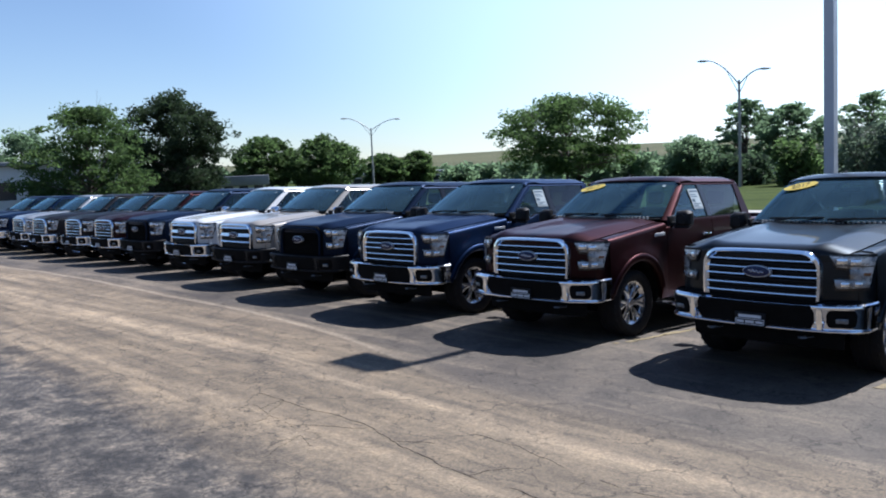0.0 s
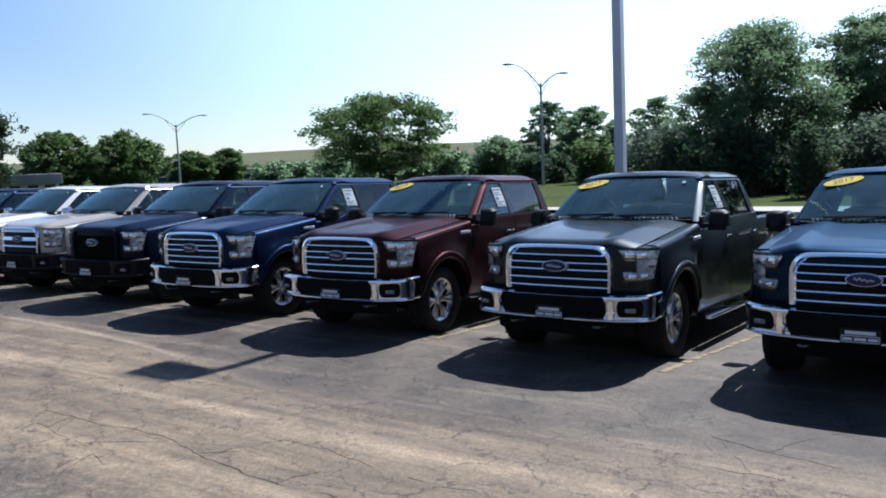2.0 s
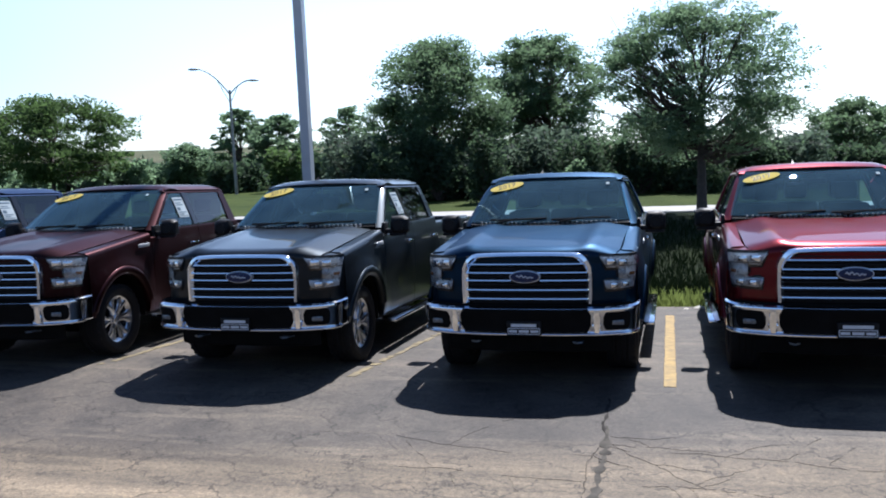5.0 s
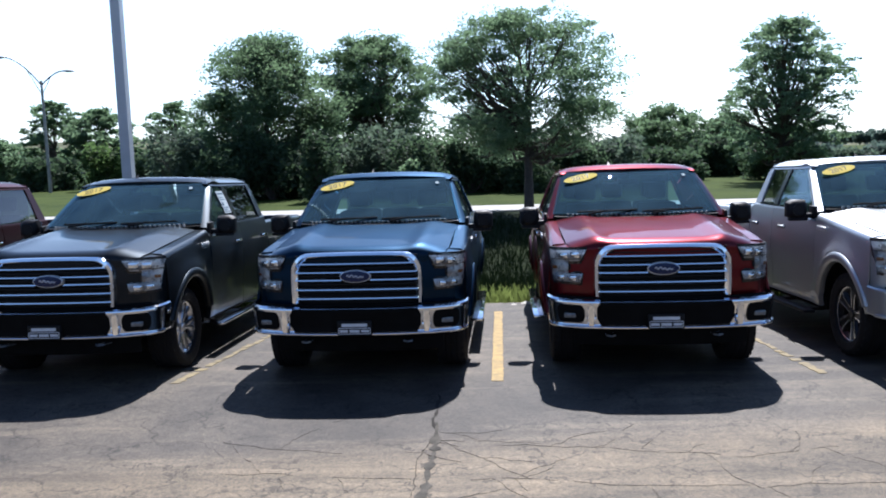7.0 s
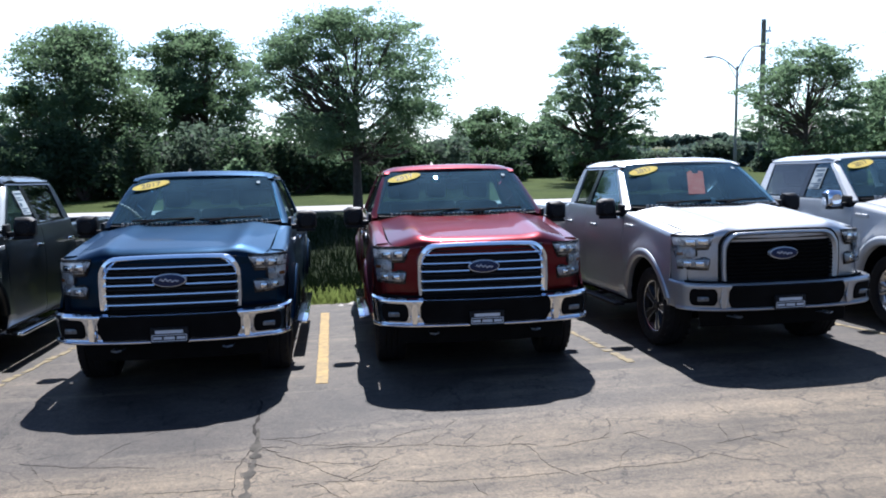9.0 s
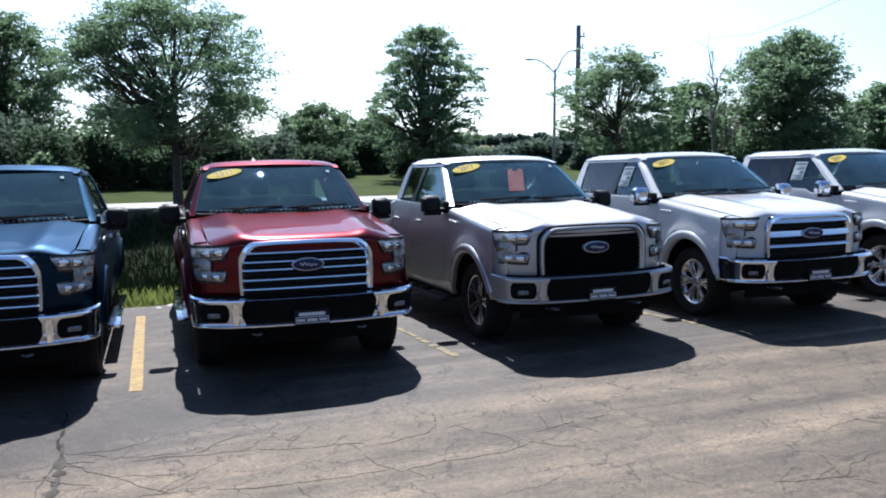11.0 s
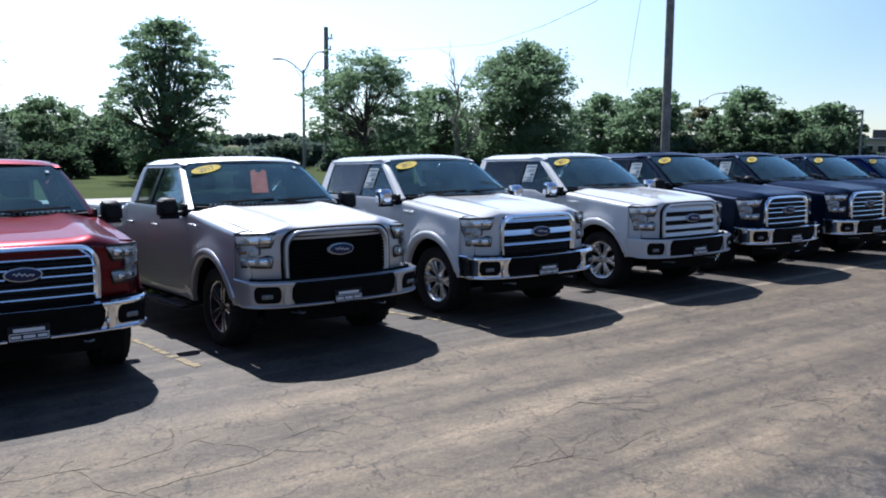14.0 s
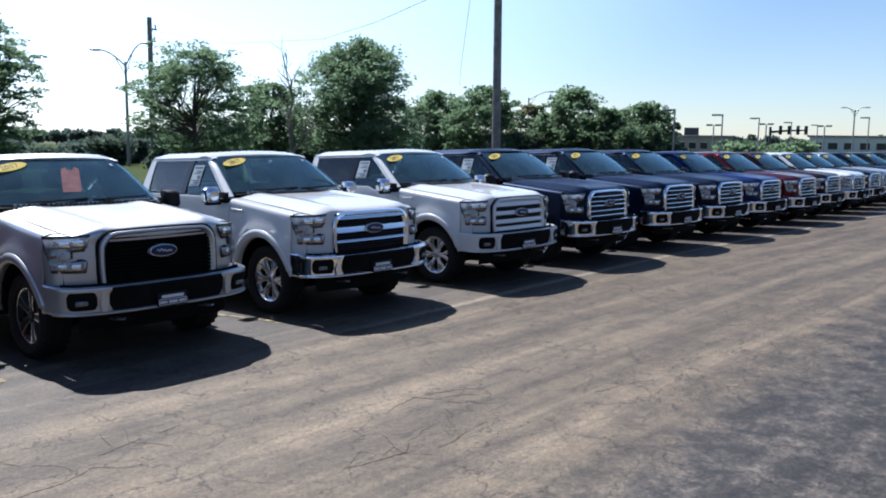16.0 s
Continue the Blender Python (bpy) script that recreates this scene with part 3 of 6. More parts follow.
def seat_row(y, xs, z=0.78):
    out = []
    for x in xs:
        out += [box(x - 0.25, x + 0.25, y - 0.25, y + 0.27, z, z + 0.16, 0.05),
                moved(box(-0.25, 0.25, -0.07, 0.07, 0, 0.62, 0.06), Matrix.Translation((x, y + 0.27, z + 0.12)) @ Matrix.Rotation(radians(-14), 4, "X")),
                moved(box(-0.13, 0.13, -0.05, 0.05, 0.66, 0.86, 0.045), Matrix.Translation((x, y + 0.27, z + 0.12)) @ Matrix.Rotation(radians(-14), 4, "X"))]
    return join(*out)


def text_mesh(body, size, depth=0.001):
    """Built-in font letters as verts and faces, centred, facing -y."""
    cu = bpy.data.curves.new("letters", "FONT")
    cu.body, cu.size, cu.align_x, cu.align_y, cu.extrude, cu.resolution_u = body, size, "CENTER", "CENTER", depth, 2
    ob = bpy.data.objects.new("letters", cu)
    scene.collection.objects.link(ob)
    me = ob.to_mesh()
    v = [(p.co.x, -p.co.z, p.co.y) for p in me.vertices]
    f = [tuple(q.vertices) for q in me.polygons]
    ob.to_mesh_clear()
    bpy.data.objects.remove(ob)
    bpy.data.curves.remove(cu)
    return v, f


def on_windshield(x, t):
    """Pose of a decal on the windshield at x across and t up it."""
    s = x / (0.878 + (0.725 - 0.878) * t)
    y = 1.36 + 0.22 * abs(s) ** 2.2 + (2.165 + 0.06 * s * s - 1.36 - 0.22 * abs(s) ** 2.2) * t
    z = 1.455 + 0.44 * t + 0.02 * math.sin(math.pi * t) - 0.018 * s * s * t
    return Matrix.Translation((x, y - 0.009, z + 0.013)) @ Matrix.Rotation(math.atan2(0.24 * s, 1.4), 4, "Z") @ Matrix.Rotation(radians(-60), 4, "X")


def raised(piece):
    """The cab and hood stand a little higher towards the windshield than the sills."""
    v, f = piece
    out = []
    for x, y, z in v:
        w = max(0.0, min(1.0, (z - 0.55) / 0.65))
        out.append((x, y, z + SLOPE * (max(0.0, min(y, 2.2)) if y < 3.75 else 0.9) * w * w * (3 - 2 * w) - SIT))
    return out, f


def make_truck(x, y, colour, trim="bars", bumper="chrome", wheel="split", boards=True, sticker=True, paper=False, red_sheet=False, yaw=0.0,
               mirrors="black", label="", cab="crew", rim=None):
    body = PAINTS[colour]

    def body_mesh(key, build, mat, pane=False):
        return shared(key, lambda: raised(build()), mat, pane)

    T = thing("pickup_truck", pose(x, y, rise(x) + SIT - SLOPE * y, -math.degrees(math.atan(SLOPE)), 0, yaw), label, "pickup truck", "pickup trucks parked in a row")
    bump_mat = {"chrome": CHROME, "body": body, "black": BLACK}[bumper]
    cab_end = 3.74 if cab == "crew" else 3.52

    def both(name, key, build, mat, label="", pane=False):
        put(name, body_mesh(key + " left", build, mat, pane), T, None, label)
        put(name, body_mesh(key + " right", lambda: flip(build()), mat, pane), T, None, label)

    put("hood", body_mesh("hood", hood, body), T)
    both("fender", "fender", fender, body)
    both("fascia", "fascia", fascia, body)
    d1, d2 = (2.62, 3.66) if cab == "crew" else (2.78, 3.46)
    both("front_door", "front door" + cab, lambda: side_panel(1.508, d1, 0.5, 0.03, lambda q: belt(q) - interp(q, (1.5, 2.02, 2.16, 9), (0.055, 0.055, 0.0, 0.0))), body)
    both("rear_door", "rear door" + cab, lambda: side_panel(d1 + 0.008, cab_end - 0.004, 0.5, 0.03), body)
    both("bed_side", "bed side" + cab, lambda: side_panel(cab_end + 0.02, 5.78, lambda q: 0.5 if q < 4.9 else 0.62, 0.075, lambda q: 1.40), body)
    put("tailgate", body_mesh("tailgate", lambda: box(-0.93, 0.93, 5.72, 5.785, 0.66, 1.40, 0.015), body), T)
    put("bed_floor", body_mesh("bed floor" + cab, lambda: join(box(-0.9, 0.9, cab_end + 0.02, 5.74, 0.82, 0.86), box(-0.93, 0.93, cab_end + 0.02, cab_end + 0.06, 0.7, 1.38)), BLACK), T)
    put("rear_bumper", body_mesh("rear bumper", lambda: box(-0.97, 0.97, 5.76, 5.9, 0.5, 0.68, 0.03), CHROME), T)
    # cab
    put("roof", body_mesh("roof" + cab, lambda: roof(cab_end - 0.02), body), T)
    both("a_pillar", "a pillar", a_pillar, body)
    b0 = d1
    both("b_pillar", "b pillar" + cab, lambda: side_poly([(b0 - 0.05, 1.38), (b0 + 0.06, 1.38), (b0 + 0.05, 1.89), (b0 - 0.05, 1.89)]), GLOSSBLACK)
    both("c_pillar", "c pillar" + cab, lambda: side_poly([(cab_end - 0.22, 1.38), (cab_end - 0.02, 1.38), (cab_end - 0.06, 1.9), (cab_end - 0.17, 1.9)]), body)
    both("roof_rail", "roof rail" + cab, lambda: side_poly([(2.16, 1.86), (2.22, 1.835), (cab_end - 0.1, 1.835), (cab_end - 0.06, 1.893), (2.24, 1.893)], 0.05), body)
    both("front_window", "front window" + cab, lambda: side_pane([(1.60, 1.335), (b0 - 0.04, 1.375), (b0 - 0.04, 1.845), (2.2, 1.845)]), SIDEGLASS, "", True)
    both("rear_window", "rear window" + cab, lambda: side_pane([(b0 + 0.05, 1.39), (cab_end - 0.2, 1.39), (cab_end - 0.17, 1.845), (b0 + 0.05, 1.845)]), TINTED, "", True)
    both("window_trim", "window trim" + cab, lambda: side_poly([(1.56, 1.325), (2.04, 1.338), (2.17, 1.392), (cab_end - 0.2, 1.415), (cab_end - 0.2, 1.432), (2.14, 1.408), (2.02, 1.356), (1.6, 1.345)], -0.008), GLOSSBLACK)
    put("back_glass", body_mesh("back glass" + cab, lambda: skin([[(x, cab_end - 0.07, z) for z in (1.42, 1.84)] for x in (-0.74, 0.74)], (0, 9, 1.6)), TINTED, True), T)
    put("back_panel", body_mesh("back panel" + cab, lambda: join(box(-0.93, 0.93, cab_end - 0.06, cab_end - 0.02, 0.7, 1.43), box(-0.72, 0.72, cab_end - 0.08, cab_end - 0.03, 1.83, 1.9)), body), T)
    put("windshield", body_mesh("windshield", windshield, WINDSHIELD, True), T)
    put("windshield_band", body_mesh("windshield band", lambda: shell([[tuple(on_windshield(x, t) @ Vector((0, 0.02, -0.03))) for t in (0.955, 1.0)] for x in np.linspace(-0.6, 0.6, 15)], 0.004, (0, 3, 0.5)), GLOSSBLACK), T)
    # cowl, wipers
    put("cowl", body_mesh("cowl", lambda: shell([[(-0.86 + 1.72 * i / 20, 1.40 - 0.07 * (1 - (i / 10 - 1) ** 2) + 0.13 * abs(i / 10 - 1) ** 2 + k * 0.12, 1.432 + 0.012 * k) for k in range(3)] for i in range(21)], 0.01, (0, 1.4, 0)), BLACK), T)
    for wx in (-0.62, 0.05):
        put("wiper", body_mesh("wiper %.2f" % wx, lambda: join(tube([(wx, 1.40 + 0.1 * abs(wx), 1.482), (wx + 0.3, 1.385, 1.492), (wx + 0.62, 1.40 + 0.02, 1.498)], 0.011, 6), tube([(wx + 0.3, 1.385, 1.496), (wx + 0.1, 1.36, 1.465)], 0.012, 6)), BLACK), T)
    put("cowl_vent", body_mesh("cowl vent", lambda: corrugated(), VENT), T)
    # nose
    g = {"bars": CHROME, "sport": body, "wing": CHROME, "satin": SATIN}[trim]
    sur = put("grille", body_mesh("grille surround", lambda: frame_ring(grille_loop(0), grille_loop(0.052 if trim != "sport" else 0.046), 0.024, 0.05), g), T)
    if trim in ("sport", "satin"):
        put("seam", body_mesh("grille seam", lambda: frame_ring(grille_loop(-0.014), grille_loop(-0.002), 0.006, 0.03), UNDER), sur)
    put("grille_mesh", body_mesh("grille mesh", lambda: join(shell([[(-0.6 + 1.2 * i / 12, bow(-0.6 + 1.2 * i / 12) * 0.6 + 0.05, 0.83 + 0.45 * k / 4) for k in range(5)] for i in range(13)], 0.01, (0, 1, 1)),
                                                       *[bar(-0.56, 0.56, 0.87 + 0.036 * k, 0.007, 0.0, 0.05, 7) for k in range(12)]), UNDER if trim == "sport" else BLACK), sur)
    if trim == "bars":
        for k, z in enumerate((0.884, 0.965, 1.046, 1.122, 1.2)):
            if k == 2:
                for sx in (-1, 1):
                    put("grille_bar", body_mesh("bar half %d" % sx, lambda: bar(min(sx * 0.13, sx * 0.56), max(sx * 0.13, sx * 0.56), 1.052, 0.009, 0.02, n=9), GRILLECHROME), sur)
            else:
                put("grille_bar", body_mesh("bar %d" % k, lambda: bar(-0.56, 0.56, z, 0.0082, 0.018), GRILLECHROME), sur)
    elif trim == "wing":
        for z, h in ((1.085, 0.032), (0.955, 0.018), (1.225, 0.022)):
            put("grille_bar", body_mesh("wing bar %.2f" % z, lambda: bar(-0.56, 0.56, z, h, 0.024), GRILLECHROME), sur)
    elif trim == "satin":
        for z in (1.21, 1.09, 0.97, 0.87):
            put("grille_bar", body_mesh("satin bar %.2f" % z, lambda: bar(-0.56, 0.56, z, 0.03, 0.02), SATIN), sur)
    badge = put("badge", body_mesh("badge rim", lambda: oval(0.142, 0.058, -0.036, 0.01, dome=0.004), BADGESILVER), sur)
    put("badge_face", body_mesh("badge face", lambda: moved(oval(0.132, 0.050, -0.046, -0.03, dome=0.003), Matrix()), BADGEBLUE), badge)
    put("badge_mark", body_mesh("badge mark", lambda: tube([(-0.078 + 0.156 * i / 24, -0.049, 0.012 * math.sin(i * 1.05) * (1 - 0.5 * i / 24) + 0.006 * math.sin(i * 0.26)) for i in range(25)], 0.0058, 5), BADGESILVER), badge)
    badge.matrix_basis = Matrix.Translation((0, 0, 1.087))
    for side, fl in (("left", False), ("right", True)):
        fx = flip if fl else (lambda q: q)
        hl = put("headlight", body_mesh("lamp housing " + side, lambda: fx(headlight(0.005, 0.02, -0.012)), BLACK), T)
        put("reflector_panel", body_mesh("lamp panel " + side, lambda: fx(headlight(0.012, 0.006, 0.015)), REFLECTOR), hl)
        put("lens", body_mesh("lamp lens " + side, lambda: fx(headlight(0.03, None, 0.0)), LENS, True), hl)
        for kb, bowl in enumerate(BOWLS):
            put("reflector", body_mesh("lamp bowl %d %s" % (kb, side), lambda: fx(lamp_bowl(*bowl)), CHROME), hl)
        put("lamp_mask", body_mesh("lamp mask " + side, lambda: fx(lamp_patch((0.06, 0.06), (0.95, 0.95), (1.168, 1.155), (1.176, 1.163), 0.017, 0.006)), BLACK), hl)
        put("side_marker", body_mesh("marker " + side, lambda: fx(lamp_patch((0.7, 0.7), (0.86, 0.88), (1.075, 1.072), (1.105, 1.10), 0.017, 0.006, 5)), AMBER), hl)
    # bumper
    B = put("bumper", body_mesh("bumper", lambda: bumper_patch(-1, 1, 0.568, 0.822, 0.0, 0.03, 49, flush=0.0, rows=20), bump_mat), T)
    put("bumper_insert", body_mesh("bumper insert", lambda: bumper_patch(-0.50, 0.50, 0.592, 0.808, 0.0, 0.02, 41, 0.006, 0.03, 0.004), UNDER), B)
    for s in (-1, 1):
        s0, s1 = sorted((s * 0.515, s * 0.565))
        put("bumper_rib", body_mesh("bumper rib %d" % s, lambda: bumper_patch(s0, s1, 0.592, 0.795, 0.0, 0.012, 7, blunt=0.2, flush=0.004, rows=8, lean=0.03), bump_mat), B)
    put("bumper_lip", body_mesh("bumper lip", lambda: bumper_lip(), bump_mat), B)
    for s in (-1, 1):
        s0, s1 = sorted((s * 0.59, s * 0.815))
        fg = put("fog_pocket", body_mesh("fog pocket %d" % s, lambda: bumper_patch(s0, s1, 0.612, 0.775, 0.0, 0.02, 17, 0.006, 0.18, 0.004), UNDER), B)
        x0, y0 = bumper_plan(s * 0.715)
        put("fog_lamp", body_mesh("fog lamp %d" % s, lambda: moved(box(-0.055, 0.055, -0.01, 0.02, -0.024, 0.024, 0.012), Matrix.Translation((x0, y0 - 0.034, 0.685)) @ Matrix.Rotation(radians(12 * s), 4, "Z")), FOGGLASS), fg)
        put("tow_hook", body_mesh("tow hook %d" % s, lambda: tube([(s * 0.43, 0.1, 0.49), (s * 0.43, -0.055, 0.5), (s * 0.46, -0.075, 0.495), (s * 0.5, -0.055, 0.5), (s * 0.5, 0.1, 0.49)], 0.010, 6), FOGGLASS), B)
    put("valance", body_mesh("valance", lambda: join(bumper_patch(-0.72, 0.72, 0.38, 0.62, -0.2, 0.02, 21, rows=6), bumper_patch(-0.86, 0.86, 0.78, 0.835, -0.07, 0.03, 21, rows=6)), UNDER), T)
    pl = put("plate", body_mesh("plate", lambda: box(-0.155, 0.155, -0.158, -0.125, 0.572, 0.70, 0.006), BLACK), B)
    for k, (px, pz, pw, ph) in enumerate(((0, 0.664, 0.115, 0.014), (-0.096, 0.611, 0.036, 0.011), (0, 0.611, 0.045, 0.012), (0.096, 0.611, 0.036, 0.011), (0, 0.637, 0.142, 0.003), (0, 0.587, 0.142, 0.003), (-0.142, 0.611, 0.003, 0.024), (0.142, 0.611, 0.003, 0.024))):
        put("print_bar", body_mesh("print bar %d" % k, lambda: box(px - pw, px + pw, -0.162, -0.157, pz - ph, pz + ph), PRINT), pl)
    # wheels
    rim_mat = rim or ALLOY
    for wy in (AXLE_F, AXLE_R):
        for s in (-1, 1):
            W = new("wheel")
            W.parent = T
            W.matrix_basis = Matrix.Translation((s * 0.812, wy, WHEEL_Z)) @ (Matrix() if s > 0 else Matrix.Rotation(math.pi, 4, "Z"))
            put("tyre", shared("tyre", tyre, RUBBER), W)
            rm = put("rim", shared("rim " + wheel, lambda: wheel_rim(wheel), rim_mat), W)
            if rim:
                put("spoke_face", shared("spoke face", machined_faces, ALLOY), rm)
            put("brake", shared("brake", brake, UNDER), W)
    for ya in (AXLE_F, AXLE_R):
        both("wheel_liner", "liner %.2f" % ya, lambda: ([(px, ya + 0.535 * math.cos(radians(a)), WHEEL_Z + 0.05 + 0.535 * math.sin(radians(a))) for px in (0.5, 0.95) for a in range(14, 167, 9)],
                                                        [(i, i + 1, 17 + i + 1, 17 + i) for i in range(16)]), UNDER)
        both("arch_lip", "arch lip %.2f" % ya, lambda: arch_lip(ya), body)
    put("underbody", body_mesh("underbody" + cab, lambda: join(box(-0.5, 0.5, 0.2, 1.4, 0.45, 1.05), box(-0.93, 0.93, 1.36, cab_end - 0.02, 0.46, 0.78), box(-0.55, 0.55, cab_end - 0.02, 5.7, 0.5, 0.82), box(-0.88, 0.88, 0.16, 0.36, 0.55, 1.2),
                                                      tube([(-0.8, AXLE_F, 0.4), (0.8, AXLE_F, 0.4)], 0.06), tube([(-0.8, AXLE_R, 0.4), (0.8, AXLE_R, 0.4)], 0.07)), UNDER), T)
    # cab inside
    put("dashboard", body_mesh("dashboard", lambda: join(box(-0.86, 0.86, 1.5, 1.86, 1.05, 1.40, 0.05), box(-0.13, 0.13, 1.8, 2.5, 0.78, 1.06, 0.03)), BLACK), T)
    for sx in (-0.42, 0.42):
        put("front_seat", body_mesh("front seat %.2f" % sx, lambda: seat_row(2.35, (sx,)), SEAT), T)
    put("rear_bench", body_mesh("rear bench" + cab, lambda: seat_row(cab_end - 0.62, (-0.5, 0, 0.5)), SEAT), T)
    put("headliner", body_mesh("headliner" + cab, lambda: box(-0.68, 0.68, 2.3, cab_end - 0.1, 1.875, 1.885), SEAT), T)
    put("steering_wheel", body_mesh("steering wheel", lambda: moved(join(([(0.19 * math.cos(a * math.pi / 12) + 0.016 * math.cos(a * math.pi / 12) * math.cos(b * math.pi / 3), 0.016 * math.sin(b * math.pi / 3), 0.19 * math.sin(a * math.pi / 12) + 0.016 * math.sin(a * math.pi / 12) * math.cos(b * math.pi / 3)) for a in range(24) for b in range(6)],
                                                                        [(a * 6 + b, a * 6 + (b + 1) % 6, ((a + 1) % 24) * 6 + (b + 1) % 6, ((a + 1) % 24) * 6 + b) for a in range(24) for b in range(6)]), box(-0.18, 0.18, -0.015, 0.02, -0.03, 0.03)),
                                                              Matrix.Translation((0.42, 1.97, 1.28)) @ Matrix.Rotation(radians(-25), 4, "X")), BLACK), T)
    put("rear_view_mirror", body_mesh("rear view mirror", lambda: join(box(-0.11, 0.11, 2.08, 2.1, 1.73, 1.79, 0.008), tube([(0, 2.09, 1.78), (0, 2.1, 1.86)], 0.012, 6)), BLACK), T)
    # outside fittings
    mm = {"black": BLACK, "chrome": CHROME, "body": body}[mirrors]
    for side, fl in (("left", False), ("right", True)):
        fx = flip if fl else (lambda q: q)
        mi = put("side_mirror", body_mesh("mirror shell " + side, lambda: fx(mirror_shell()), mm), T)
        put("mirror_arm", body_mesh("mirror arm " + side, lambda: fx(join(box(0.93, 1.05, 1.63, 1.70, 1.33, 1.385, 0.015), box(0.93, 0.965, 1.58, 1.74, 1.34, 1.46, 0.01))), BLACK), mi)
        put("mirror_base", body_mesh("mirror base " + side, lambda: fx(box(1.01, 1.21, 1.625, 1.7, 1.305, 1.335, 0.012)), BLACK), mi)
        put("mirror_glass", body_mesh("mirror glass " + side, lambda: fx(box(1.02, 1.225, 1.722, 1.728, 1.345, 1.505)), CHROME), mi)
        put("fender_badge", body_mesh("fender badge " + side, lambda: fx(box(1.0, 1.012, 1.2, 1.42, 1.235, 1.275, 0.005)), SATIN), T)
        for ya in (2.45, d2 - 0.12):
            put("door_handle", body_mesh("handle %.2f %s" % (ya, side), lambda: fx(join(box(0.995, 1.03, ya - 0.12, ya + 0.08, 1.165, 1.195, 0.01), box(0.985, 1.02, ya - 0.11, ya - 0.09, 1.16, 1.2), box(0.985, 1.02, ya + 0.05, ya + 0.07, 1.16, 1.2))), CHROME if trim != "sport" else body), T)
        if boards:
            put("running_board", body_mesh("running board " + side + cab, lambda: fx(join(box(0.98, 1.10, 1.5, cab_end, 0.405, 0.44, 0.012), *[box(0.8, 1.0, yb, yb + 0.04, 0.40, 0.43) for yb in (1.7, 2.5, 3.3)])), CHROME if bumper == "chrome" else BLACK), T)
    put("antenna", body_mesh("antenna", lambda: shell([[(-0.18 + sx * 0.022 * (1 - t), 2.33 + 0.11 * t + 0.03 * (1 - t), 1.945 + 0.05 * t) for sx in (-1, -0.4, 0.4, 1)] for t in (0, 0.3, 0.6, 0.9, 1)], 0.02, (-0.18, 2.6, 1.9)), BLACK), T)
    # decals
    if sticker:
        st = put("year_decal", body_mesh("year decal", lambda: moved(oval(0.195, 0.068, -0.002, 0.0), on_windshield(-0.535, 0.775) @ Matrix.Rotation(radians(-21), 4, "Y")), YELLOW), T, None, "yellow oval price-year decal")
        put("year_print", body_mesh("year print", lambda: moved(text_mesh("2017", 0.105), on_windshield(-0.535, 0.775) @ Matrix.Rotation(radians(-21), 4, "Y") @ Matrix.Translation((0, -0.004, 0))), INK), st)
    put("small_decal", body_mesh("small decal", lambda: moved(box(-0.018, 0.018, -0.002, 0, -0.02, 0.02), on_windshield(0.6, 0.8)), PAPER), T)
    if red_sheet:
        put("hang_tag", body_mesh("hang tag", lambda: moved(prism([(-0.1, -0.27), (0.1, -0.27), (0.1, 0.19), (0.045, 0.22), (0.03, 0.16), (-0.03, 0.16), (-0.045, 0.22), (-0.1, 0.19)], lambda p, q: (p, 0.014, q), lambda p, q: (p, 0.017, q)), on_windshield(-0.01, 0.5) @ Matrix(((1, 0, 0.36, 0), (0, 1, 0, 0), (0, 0, 1, 0), (0, 0, 0, 1)))), REDPAPER), T, None, "red paper tag lying behind the windshield")
    if paper:
        both("window_sheet", "window sheet", lambda: side_poly([(2.29, 1.51), (2.52, 1.51), (2.52, 1.77), (2.29, 1.77)], -0.004), PAPER, "white price sheet on the side glass")
        for side, fl in (("left", False), ("right", True)):
            fx = flip if fl else (lambda q: q)
            put("sheet_print", body_mesh("sheet print " + side, lambda: fx(join(*[side_poly([(2.31, zz), (ye, zz), (ye, zz + hh), (2.31, zz + hh)], -0.007) for zz, hh, ye in ((1.73, 0.022, 2.5), (1.69, 0.012, 2.44), (1.665, 0.012, 2.47), (1.60, 0.04, 2.38), (1.57, 0.012, 2.49), (1.545, 0.012, 2.42), (1.525, 0.008, 2.5))])), SHEETPRINT), T)
    return T


# ---- ground ----
def mixed(n, l, mode, fac, a, b):
    """A colour mix node; fac, a and b are sockets or numbers."""
    x = n.new("ShaderNodeMix")
    x.data_type, x.blend_type = "RGBA", mode
    for sock, val in ((0, fac), (6, a), (7, b)):
        if isinstance(val, (int, float)):
            x.inputs[sock].default_value = val
        elif isinstance(val, tuple):
            x.inputs[sock].default_value = (*val, 1)
        else:
            l.new(val, x.inputs[sock])
    return x.outputs[2]


def streaked(n, l, tc, scale, stretch, detail=6.0, rough=0.6):
    """Noise drawn out along the driving lane."""
    mp, nz = n.new("ShaderNodeMapping"), n.new("ShaderNodeTexNoise")
    mp.inputs["Scale"].default_value = (stretch, 1, 1)
    nz.inputs["Scale"].default_value, nz.inputs["Detail"].default_value, nz.inputs["Roughness"].default_value = scale, detail, rough
    l.new(tc.outputs["Object"], mp.inputs["Vector"])
    l.new(mp.outputs[0], nz.inputs["Vector"])
    return nz.outputs[0]


